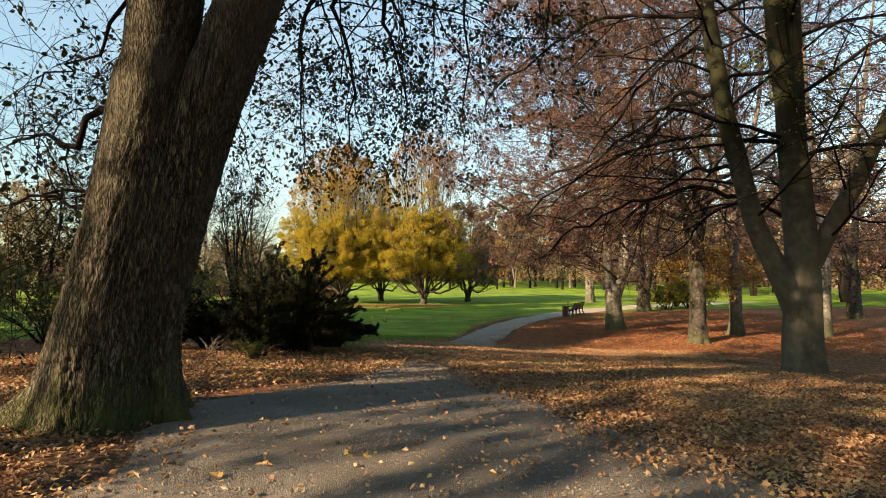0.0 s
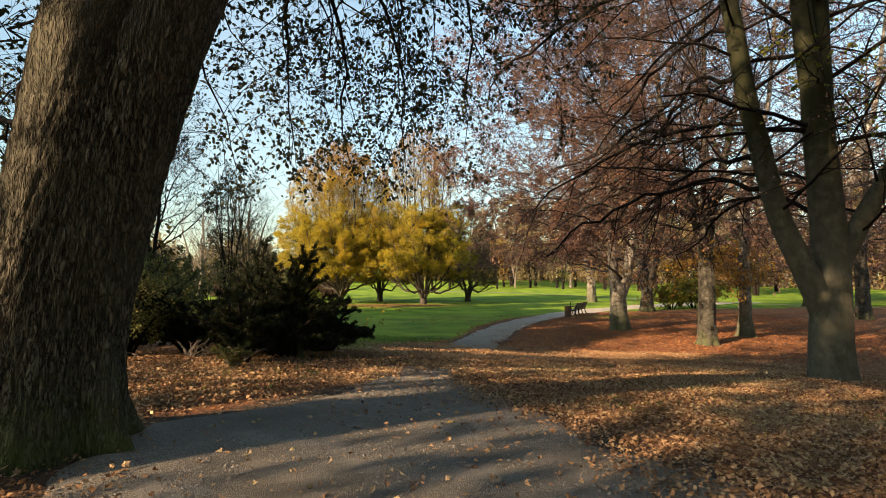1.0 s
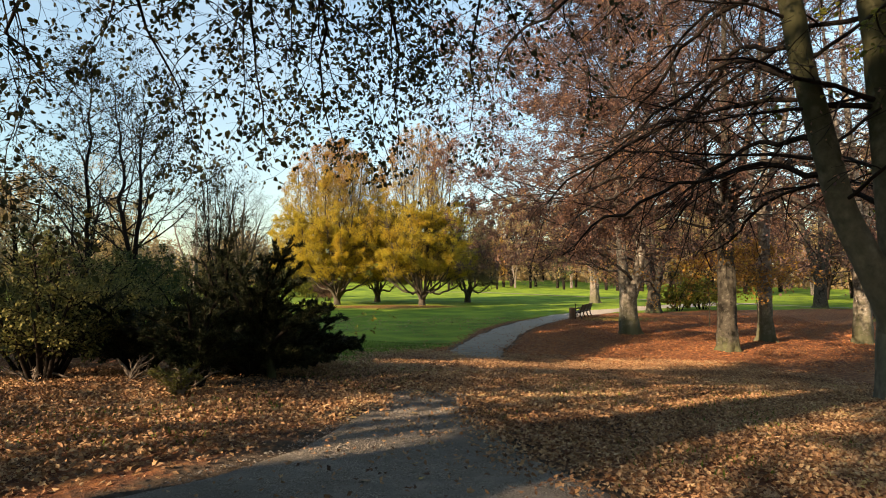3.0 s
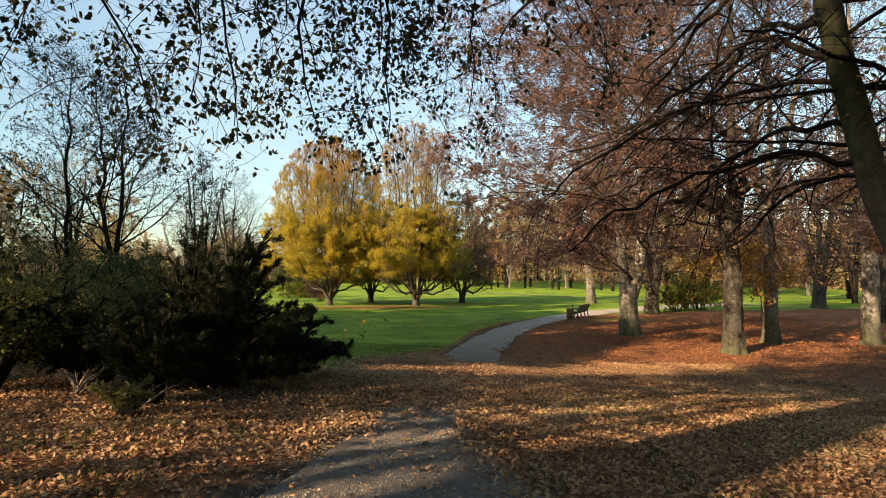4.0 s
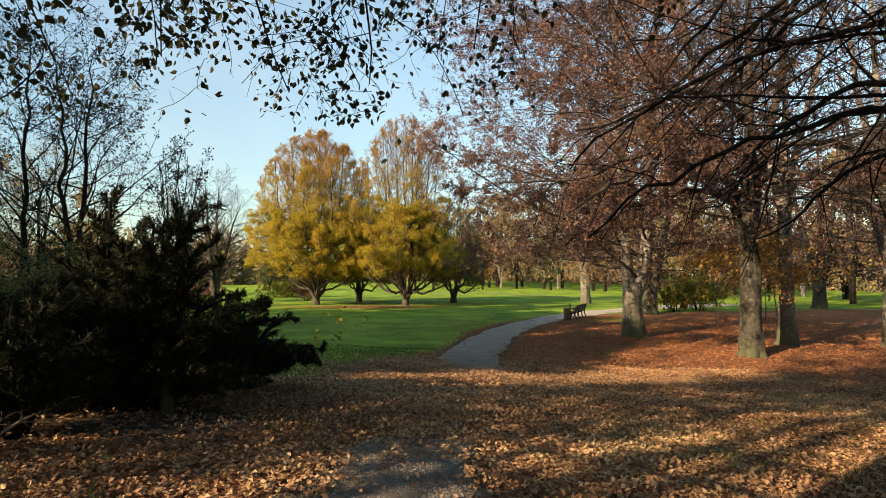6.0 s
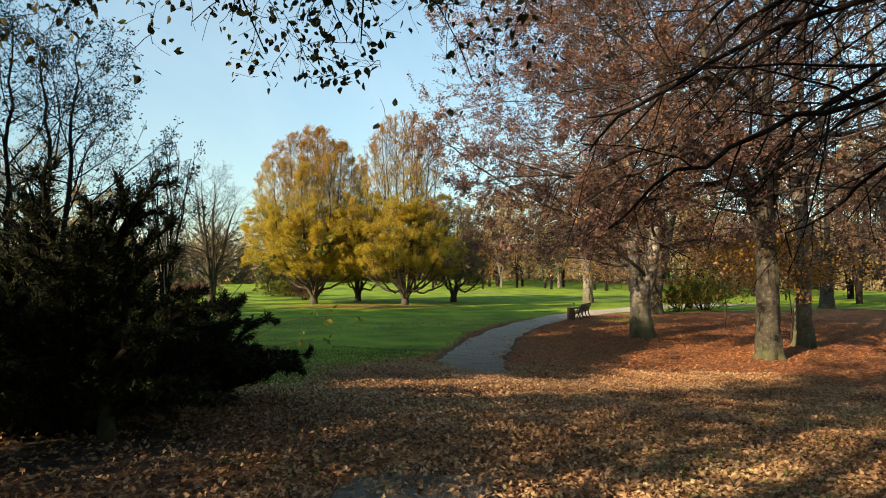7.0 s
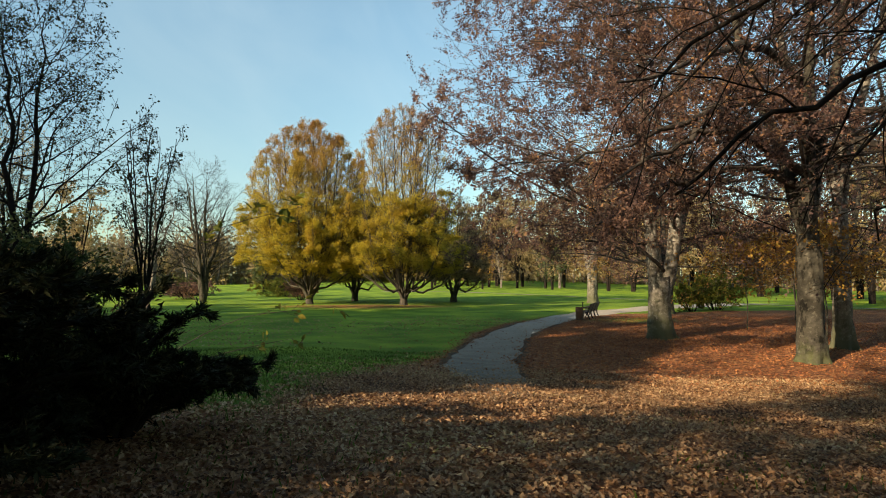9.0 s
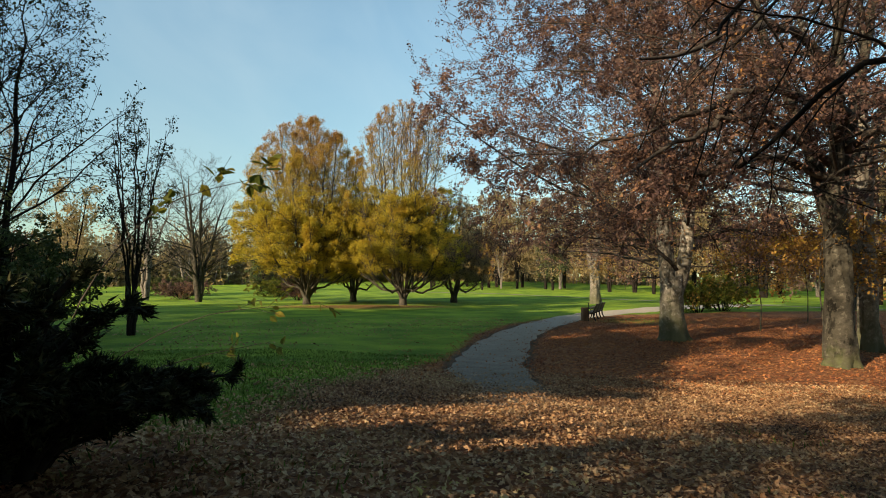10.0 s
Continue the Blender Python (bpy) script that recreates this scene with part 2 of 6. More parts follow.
def gravel_material():
    m, t, shade, where = start("trodden gravel")
    cells = t.nodes.new("ShaderNodeTexVoronoi")
    cells.inputs["Scale"].default_value = 150
    t.links.new(where, cells.inputs["Vector"])
    hue = t.nodes.new("ShaderNodeSeparateColor")
    t.links.new(cells.outputs["Color"], hue.inputs[0])
    broad, dust = noise_tex(t, where, 1.1, 5), noise_tex(t, where, 12, 6)
    col = ramp(t, hue.outputs[0], [(0.0, (0.085, 0.078, 0.064)), (0.5, (0.182, 0.165, 0.135)), (1.0, (0.35, 0.318, 0.262))])
    col = mix(t, span(t, dust, 0.45, 0.66), col, (0.186, 0.174, 0.152))
    col = mix(t, span(t, noise_tex(t, where, 3.5, 6), 0.5, 0.72), col, (0.275, 0.256, 0.222))
    col = mix(t, span(t, broad, 0.4, 0.7), col, (0.12, 0.109, 0.09))
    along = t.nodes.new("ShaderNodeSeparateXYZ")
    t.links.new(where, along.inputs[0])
    # Paler with distance: sunlight painted into the far gravel.
    far_sunlight = calc(t, "MULTIPLY", span(t, along.outputs[1], 16, 36), 0.75)
    col = mix(t, far_sunlight, col, (0.4, 0.37, 0.32))
    t.links.new(col, shade.inputs["Base Color"])
    shade.inputs["Roughness"].default_value = 0.9
    shade.inputs["Specular IOR Level"].default_value = 0.15
    relief(t, shade, calc(t, "SUBTRACT", dust, calc(t, "MULTIPLY", cells.outputs["Distance"], 1.0)), 0.8, 0.015)
    return m


GROUND, GRAVEL = ground_material(), gravel_material()
STONE = plain_material("path pebbles", (0.09, 0.084, 0.074), (0.24, 0.222, 0.196), 30, 0.85, 0.2)
BENCH_WOOD = plain_material("dark weathered bench wood", (0.014, 0.012, 0.01), (0.04, 0.032, 0.026), 9, 0.6, 0.3, grain=(1, 6, 6))
CAST_IRON = plain_material("black cast iron", (0.012, 0.012, 0.012), (0.03, 0.03, 0.03), 20, 0.5, 0.1, 0.6)
BIN_WOOD = plain_material("orange brown bin wood", (0.06, 0.027, 0.015), (0.14, 0.065, 0.033), 7, 0.6, 0.3, grain=(5, 5, 0.6))


# ---- mesh helpers ----
def mesh_of(name, verts, faces, material, smooth=False):
    """A mesh from an array of places and arrays of faces, one array for each count of corners."""
    me = bpy.data.meshes.new(name)
    verts = np.asarray(verts, np.float32)
    faces = [np.asarray(f, np.int32) for f in faces if len(f)]
    me.vertices.add(len(verts))
    me.vertices.foreach_set("co", verts.ravel())
    loops = np.concatenate([f.ravel() for f in faces])
    sizes = np.concatenate([np.full(len(f), f.shape[1], np.int32) for f in faces])
    me.loops.add(len(loops))
    me.loops.foreach_set("vertex_index", loops)
    me.polygons.add(len(sizes))
    me.polygons.foreach_set("loop_start", np.r_[0, np.cumsum(sizes)[:-1]].astype(np.int32))
    me.polygons.foreach_set("use_smooth", np.full(len(sizes), smooth))
    me.materials.append(material)
    me.update(calc_edges=True)
    return me


def piece(name, me, parent=None, label=""):
    ob = new(name, me)
    ob.parent = parent
    return tagged(ob, label) if label else ob


def part(name, bm, material, parent=None, label=""):
    me = bpy.data.meshes.new(name)
    bm.to_mesh(me)
    bm.free()
    me.materials.append(material)
    return piece(name, me, parent, label)


def unit(v):
    return v / np.maximum(np.linalg.norm(v, axis=-1, keepdims=True), 1e-9)


def value_noise(p):
    """Smooth noise from 0 to 1 at rows of places."""
    i = np.floor(p).astype(np.int64)
    f = p - i
    f = f * f * (3 - 2 * f)
    out = np.zeros(len(p))
    for dx in (0, 1):
        for dy in (0, 1):
            for dz in (0, 1):
                h = ((i[:, 0] + dx) * 374761393 + (i[:, 1] + dy) * 668265263 + (i[:, 2] + dz) * 2147483647) & 0xFFFFFFFF
                h = ((h ^ (h >> 13)) * 1274126177) & 0xFFFFFFFF
                h = (h ^ (h >> 16)) & 0xFFFF
                out += (h / 65535.0) * np.abs(1 - dx - f[:, 0]) * np.abs(1 - dy - f[:, 1]) * np.abs(1 - dz - f[:, 2])
    return out


class Heap:
    """Places and faces of many tubes or leaves, gathered for one mesh."""

    def __init__(self):
        self.verts, self.tris, self.quads, self.count = [], [], [], 0

    def add(self, verts, tris=None, quads=None):
        if tris is not None:
            self.tris.append(np.asarray(tris).reshape(-1, 3) + self.count)
        if quads is not None:
            self.quads.append(np.asarray(quads).reshape(-1, 4) + self.count)
        self.verts.append(np.asarray(verts).reshape(-1, 3))
        self.count += len(self.verts[-1])

    def mesh(self, name, material, smooth=False, origin=(0, 0, 0)):
        faces = [np.concatenate(g) for g in (self.tris, self.quads) if g]
        return mesh_of(name, np.concatenate(self.verts) - np.array(origin), faces, material, smooth)

    def tubes(self, P, R, sides):
        """Tapered tubes along B polylines of n places each."""
        B, n, _ = P.shape
        T = unit(np.gradient(P, axis=1))
        ref = np.where(np.abs(T[..., 2:]) > 0.9, np.array([1.0, 0.13, 0]), np.array([0, 0.07, 1.0]))
        U = unit(np.cross(T, ref))
        V = np.cross(T, U)
        a = np.arange(sides) * 2 * np.pi / sides
        ring = P[:, :, None] + R[:, :, None, None] * (np.cos(a)[:, None] * U[:, :, None] + np.sin(a)[:, None] * V[:, :, None])
        i = np.arange(n - 1)[:, None] * sides
        s = np.arange(sides)[None]
        one = np.stack([i + s, i + (s + 1) % sides, i + sides + (s + 1) % sides, i + sides + s], -1).reshape(-1, 4)
        self.add(ring.reshape(-1, 3), quads=one[None] + (np.arange(B) * n * sides)[:, None, None])

    def leaves(self, pos, axis, normal, size, kind):
        local, tris = LEAF_SHAPES[kind]
        axis = unit(axis)
        wide = unit(np.cross(axis, normal))
        up = np.cross(wide, axis)
        v = pos[:, None] + size[:, None, None] * (local[None, :, :1] * wide[:, None] + local[None, :, 1:2] * axis[:, None] + local[None, :, 2:] * up[:, None])
        self.add(v, tris=tris[None] + (np.arange(len(pos)) * len(local))[:, None, None])


def fan(n):
    return np.array([(0, i, i + 1) for i in range(1, n)])


def lobed_leaf(curl):
    """A five-lobed leaf with a crumpled, curled blade."""
    tips = [(0.0, -0.12), (0.36, 0.04), (0.24, 0.24), (0.54, 0.46), (0.2, 0.6), (0, 1.0), (-0.2, 0.62), (-0.54, 0.44), (-0.22, 0.22), (-0.34, 0.02), (0.0, -0.12)]
    rows = [(0, 0.3, 0)] + [(x, y, curl * (abs(x) * 0.9 + 0.5 * (y - 0.3) ** 2) * (1 if i % 3 else 0.5)) for i, (x, y) in enumerate(tips)]
    return np.array(rows), fan(len(tips))


LEAF_SHAPES = {
    "diamond": (np.array([(0, 0, 0), (0.34, 0.5, 0.09), (0, 1, 0), (-0.34, 0.5, 0.09)]), np.array([(0, 1, 2), (0, 2, 3)])),
    "ovate": (np.array([(0, 0, 0), (0.34, 0.3, 0.08), (0.28, 0.66, 0.08), (0, 1.05, -0.06), (-0.28, 0.66, 0.08), (-0.34, 0.3, 0.08)]),
              np.array([(0, 1, 2), (0, 2, 3), (0, 3, 4), (0, 4, 5)])),
    "needle": (np.array([(0, 0, 0), (0.09, 0.4, 0), (0, 1, 0), (-0.09, 0.4, 0)]), np.array([(0, 1, 2), (0, 2, 3)])),
    "spray": (np.array([(-0.12, 0, 0), (0.14, 0.25, 0.04), (0, 1, 0)]), np.array([(0, 1, 2)])),
    "chip": (np.array([(-0.3, 0.1, 0), (0.36, 0.35, 0.05), (-0.05, 1.05, 0)]), np.array([(0, 1, 2)])),
    "folded": (np.array([(0, 0, 0), (0.36, 0.45, 0.26), (0, 1.05, 0.14), (-0.32, 0.55, 0.2)]), np.array([(0, 1, 2), (0, 2, 3)])),
    "lobed": lobed_leaf(0.35),
    "curled": lobed_leaf(0.75),
}


# ---- growth ----
def polyline(points, n):
    """n even places along a bent line through the given places, with a value for each in the fourth column."""
    pts = np.array(points, float)
    s = np.r_[0, np.cumsum(np.linalg.norm(np.diff(pts[:, :3], axis=0), axis=1))]
    u = np.linspace(0, s[-1], n)
    out = np.stack([np.interp(u, s, pts[:, k]) for k in range(pts.shape[1])], 1)
    for _ in range(max(1, n // 8)):
        out[1:-1] = (out[:-2] + 2 * out[1:-1] + out[2:]) / 4
    return out


def spawn(P, R, k, lo, hi, angle, ratio, n, rng, lift=0.0, wob=0.1, flat=0.0, sd=8, thick=0.6, tip=0.3, prof=None, keep=None):
    """k side shoots on each of the branches P, at fractions lo to hi of their length."""
    B, m, _ = P.shape
    f = (np.arange(k)[None] + rng.random((B, k))) / k * (hi - lo) + lo
    s = f * (m - 1)
    i = np.minimum(s.astype(int), m - 2)
    w = s - i
    b = np.arange(B)[:, None]
    base = P[b, i] * (1 - w[..., None]) + P[b, i + 1] * w[..., None]
    T = unit(P[b, i + 1] - P[b, i])
    L = np.linalg.norm(np.diff(P, axis=1), axis=2).sum(1)[:, None] * np.ones((1, k))
    r0 = (R[b, i] * (1 - w) + R[b, i + 1] * w) * thick
    rel = (f - lo) / max(hi - lo, 1e-6)
    az = np.arange(k)[None] * 2.4 + rng.random((B, 1)) * 6.28 + rng.normal(0, 0.35, (B, k))
    ref = np.where(np.abs(T[..., 2:]) > 0.93, np.array([1.0, 0.1, 0]), np.array([0, 0.02, 1.0]))
    U = unit(np.cross(T, ref))
    V = np.cross(U, T)
    a = np.radians((angle(rel) if callable(angle) else angle) + rng.normal(0, sd, (B, k)))
    side = np.cos(az)[..., None] * U + (1 - flat) * np.sin(az)[..., None] * V
    d = unit(np.cos(a)[..., None] * T + np.sin(a)[..., None] * unit(side))
    length = L * ratio * (prof(rel) if prof else 1 - 0.55 * rel) * (0.7 + 0.6 * rng.random((B, k)))
    shape = (B * k, 3)
    base, d, length, r0 = base.reshape(shape), d.reshape(shape), length.ravel(), r0.ravel()
    if keep is not None:
        ok = keep(base, d)
        base, d, length, r0 = base[ok], d[ok], length[ok], r0[ok]
    step = (length / (n - 1))[:, None]
    pts = [base]
    for j in range(n - 1):
        d = unit(d + rng.normal(0, wob, d.shape) + np.array([0, 0, 1.0]) * lift)
        pts.append(pts[-1] + d * step)
    return np.stack(pts, 1), r0[:, None] * np.linspace(1, tip, n)[None]


def leaf_places(P, per, rng, spread=0.03, lo=0.15):
    """Places and directions of leaves along the twigs P."""
    B, m, _ = P.shape
    f = lo + (1 - lo) * rng.random((B, per))
    s = f * (m - 1)
    i = np.minimum(s.astype(int), m - 2)
    w = (s - i)[..., None]
    b = np.arange(B)[:, None]
    pos = P[b, i] * (1 - w) + P[b, i + 1] * w
    T = unit(P[b, i + 1] - P[b, i])
    return (pos + rng.normal(0, spread, pos.shape)).reshape(-1, 3), T.reshape(-1, 3)


def hang_leaves(heap, P, per, rng, size, kind, droop=0.4, spread=0.03, level=0.5, lo=0.15):
    pos, T = leaf_places(P, per, rng, spread, lo)
    axis = T * 0.6 + rng.normal(0, 0.6, pos.shape) - np.array([0, 0, droop])
    normal = rng.normal(0, 1, pos.shape) * (1 - level) + np.array([0, 0, level])
    heap.leaves(pos, axis, normal, size * (0.65 + 0.7 * rng.random(len(pos))), kind)


def ridged_trunk(heap, line, sides, n, rng, ridge=0.0, around=9.0, along=1.2, flare=0.6, flare_height=0.35, lobes=5):
    """A thick trunk with a flared foot and relief. line: rows of x, y, z, radius."""
    pl = polyline(line, n)
    P, R = pl[:, :3], pl[:, 3]
    T = unit(np.gradient(P, axis=0))
    U = unit(np.cross(T, np.array([0.05, 1.0, 0.02])))
    V = np.cross(T, U)
    a = np.linspace(0, 2 * np.pi, sides, endpoint=False)
    h = (P[:, 2] - P[0, 2])[:, None]
    ph = rng.random() * 6.28
    foot = np.exp(-np.maximum(h, 0) / flare_height)
    swell = 1 + flare * foot * (1 + 0.55 * np.cos(lobes * a + ph)[None] + 0.25 * np.cos((lobes + 3) * a + 2 * ph)[None])
    r = R[:, None] * swell
    at = np.stack([np.cos(a)[None] * np.ones_like(h) * around, np.sin(a)[None] * np.ones_like(h) * around, h * along * np.ones_like(a)[None]], -1).reshape(-1, 3)
    warp = (value_noise(at * 0.5 + 17) - 0.5) * 0.6
    at = at + warp[:, None] * np.array([0.8, 0.8, 0.3])
    rough = np.abs(value_noise(at) - 0.5) * 2
    rough = (rough + 0.5 * np.abs(value_noise(at * 2.1 + 5) - 0.5) * 2).reshape(r.shape)
    broad = value_noise(np.stack([np.cos(a)[None] * 1.3 + 0 * h, np.sin(a)[None] * 1.3 + 0 * h, h * 1.1 + 0 * a[None]], -1).reshape(-1, 3) + 40).reshape(r.shape)
    r = r * (0.92 + 0.16 * broad) + ridge * (np.minimum(rough, 0.7) - 0.35) * (0.6 + 0.4 * R / R[0])[:, None]
    ring = P[:, None] + r[..., None] * (np.cos(a)[None, :, None] * U[:, None] + np.sin(a)[None, :, None] * V[:, None])
    i = np.arange(n - 1)[:, None] * sides
    s = np.arange(sides)[None]
    heap.add(ring.reshape(-1, 3), quads=np.stack([i + s, i + (s + 1) % sides, i + sides + (s + 1) % sides, i + sides + s], -1).reshape(-1, 4))


def as_branches(rows, n):
    """Hand-placed boughs: each a list of rows x, y, z, radius."""
    lines = np.stack([polyline(r, n) for r in rows])
    return lines[..., :3], lines[..., 3]


# ---- the lie of the land ----
def land(x, y):
    x, y = np.asarray(x, float), np.asarray(y, float)
    s = np.clip((y + 0.7 * np.clip(x, -4, 14)) / 28.0, 0, 1)
    far = np.clip(y - 65, 0, 95)
    return 1.55 * (1 - s * s * (3 - 2 * s)) + 0.00022 * far * far + 0.0418 * np.clip(y - 160, 0, 60) * 0.6


PATH_Y = np.array([-40, -2, 3, 4.6, 6, 7.2, 8.5, 10.3, 13, 17, 20, 24, 27.4, 31, 35.5, 38.5, 43, 47, 51, 55, 62])
PATH_X = np.array([-2, -0.2, -0.38, -0.7, -0.6, -0.62, -0.55, -0.25, 0.2, 0.5, 0.55, 1.1, 1.72, 2.75, 4.6, 5.9, 8.3, 11.2, 15.0, 19.5, 30])
PATH_W = np.array([2.4, 2.1, 1.75, 1.5, 0.85, 0.55, 0.4, 0.4, 0.5, 0.62, 0.78, 0.98, 1.0, 1.0, 1.1, 1.2, 1.3, 1.7, 2.1, 2.8, 3.5])
LAWN_Y = np.array([-60, 9.5, 10.5, 15.6, 17, 19.4, 22.5, 31.3, 36, 44, 60])
LAWN_X = np.array([-60, -60, -1.9, -2.1, -1.6, -1.1, -0.4, 1.2, 3.2, 7.5, 60])


def strewn(y):
    """Share to which fallen leaves bury the path."""
    return np.interp(y, (8.8, 9.7, 14.6, 15.6), (0, 1, 1, 0))


def path_gap(x, y):
    """How far a place lies outside the path, in half widths less one."""
    return np.abs(x - np.interp(y, PATH_Y, PATH_X)) / np.interp(y, PATH_Y, PATH_W) - 1


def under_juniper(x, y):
    """Share of bare dark earth beneath the spreading junipers, which also paints in their shade."""
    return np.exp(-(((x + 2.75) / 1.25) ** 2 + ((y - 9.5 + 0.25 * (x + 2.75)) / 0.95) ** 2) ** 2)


def lawn_share(x, y):
    left = np.clip((np.interp(y, LAWN_Y, LAWN_X) - x) / 0.9 + 0.5, 0, 1)
    right = np.clip((y - 49 - 0.08 * x) / 6 + 0.5, 0, 1)
    left = left * np.clip(1 - np.clip((-x - 3.6) / 1.2, 0, 1) * np.clip((16.5 - y) / 1.5, 0, 1), 0, 1)
    left = left * (1 - np.exp(-(((x + 3.1) / 2.3) ** 2 + ((y - 10.7) / 2.2) ** 2) ** 2))
    under = 1 - 0.62 * np.exp(-(((x + 6) / 9.5) ** 2 + ((y - 55.5) / 5.0) ** 2) ** 2)
    thin = 0.55 * np.exp(-(((x - 10.5) / 4.0) ** 2 + ((y - 38.5) / 3.5) ** 2))
    return np.maximum(np.maximum(left, right) * under, thin)


def ground_sheet():
    u = np.linspace(-1, 1, 270)
    xs = 0.0 + 9.0 * np.sinh(u * 5.4) / np.sinh(2.0) * 0.32
    xs *= 900 / xs.max()
    v = np.linspace(-0.75, 1, 300)
    ys = np.sinh(v * 5.6)
    ys = 7 + ys * (1200 / ys.max())
    X, Y = np.meshgrid(xs, ys)
    x, y = X.ravel(), Y.ravel()
    z = land(x, y)
    near = np.exp(-((x / 25) ** 2 + ((y - 12) / 30) ** 2))
    z += near * 0.05 * (value_noise(np.stack([x * 1.4, y * 1.4, 0 * x], 1)) - 0.5) + 0.1 * (value_noise(np.stack([x * 0.2, y * 0.2, 0 * x + 3], 1)) - 0.5)
    z -= 0.05 * np.clip(-path_gap(x, y) * 5, 0, 1) * (1 - strewn(y))
    nx, ny = len(xs), len(ys)
    i = np.arange(ny - 1)[:, None] * nx
    j = np.arange(nx - 1)[None]
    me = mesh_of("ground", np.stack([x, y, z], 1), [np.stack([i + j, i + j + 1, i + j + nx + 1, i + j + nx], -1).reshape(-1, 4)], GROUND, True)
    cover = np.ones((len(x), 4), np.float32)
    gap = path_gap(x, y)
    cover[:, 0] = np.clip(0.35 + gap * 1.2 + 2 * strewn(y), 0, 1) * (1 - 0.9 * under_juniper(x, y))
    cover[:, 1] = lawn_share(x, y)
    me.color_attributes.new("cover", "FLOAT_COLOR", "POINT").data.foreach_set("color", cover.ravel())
    return tagged(new("ground", me), "park ground of lawn, bare earth and fallen leaves", "ground", kind="structure")


def path_strip():
    ys = np.concatenate([np.arange(-30, 2, 0.5), np.arange(2, 20, 0.1), np.arange(20, 62, 0.5)])
    s = np.linspace(-1.12, 1.12, 41)
    Y, S = np.meshgrid(ys, s, indexing="ij")
    ragged = 1 + 0.3 * (value_noise(np.stack([Y.ravel() * 1.1, np.sign(S.ravel()) * 7, 0 * Y.ravel()], 1)) - 0.5).reshape(Y.shape)
    X = np.interp(Y, PATH_Y, PATH_X) + S * np.interp(Y, PATH_Y, PATH_W) * ragged
    x, y = X.ravel(), Y.ravel()
    z = land(x, y) + 0.1 * (value_noise(np.stack([x * 0.2, y * 0.2, 0 * x + 3], 1)) - 0.5) + 0.004 - 0.09 * np.clip(np.abs(S.ravel()) - 0.9, 0, 1) / 0.22
    z += 0.012 * (value_noise(np.stack([x * 3, y * 3, 0 * x], 1)) - 0.5) - 0.09 * strewn(y)
    n = len(s)
    i = np.arange(len(ys) - 1)[:, None] * n
    j = np.arange(n - 1)[None]
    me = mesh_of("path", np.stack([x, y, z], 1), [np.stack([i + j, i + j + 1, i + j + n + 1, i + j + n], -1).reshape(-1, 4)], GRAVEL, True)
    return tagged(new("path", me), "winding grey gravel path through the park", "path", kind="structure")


def far_path():
    """The pale second path that crosses the far lawn."""
    xs = np.linspace(-8, 70, 60)
    ys = 97 - (xs - 11) * 1.9 * np.exp(-((xs - 30) / 30) ** 2) - 4
    rows = np.stack([np.stack([xs, ys + o, land(xs, ys + o) + 0.05], 1) for o in (-0.9, 0.9)], 1).reshape(-1, 3)
    i = np.arange(len(xs) - 1) * 2
    me = mesh_of("far_path", rows, [np.stack([i, i + 2, i + 3, i + 1], 1)], STONE, True)
    return tagged(new("far_path", me), "pale path crossing the far lawn", "path", kind="structure")


GROUND_OB, PATH_OB = ground_sheet(), path_strip()
far_path()


def thing(name, x, y, label, category, group="", z=None):
    ob = new(name)
    ob.location = (x, y, float(land(x, y)) if z is None else z)
    return tagged(ob, label, category, group)


def finish(root, heaps):
    """Links gathered heaps as parts of a thing; heaps: name, heap, material, smooth, label."""
    for name, heap, material, smooth, label in heaps:
        if heap.count:
            piece(name, heap.mesh(name, material, smooth, root.location), root, label)
    return root


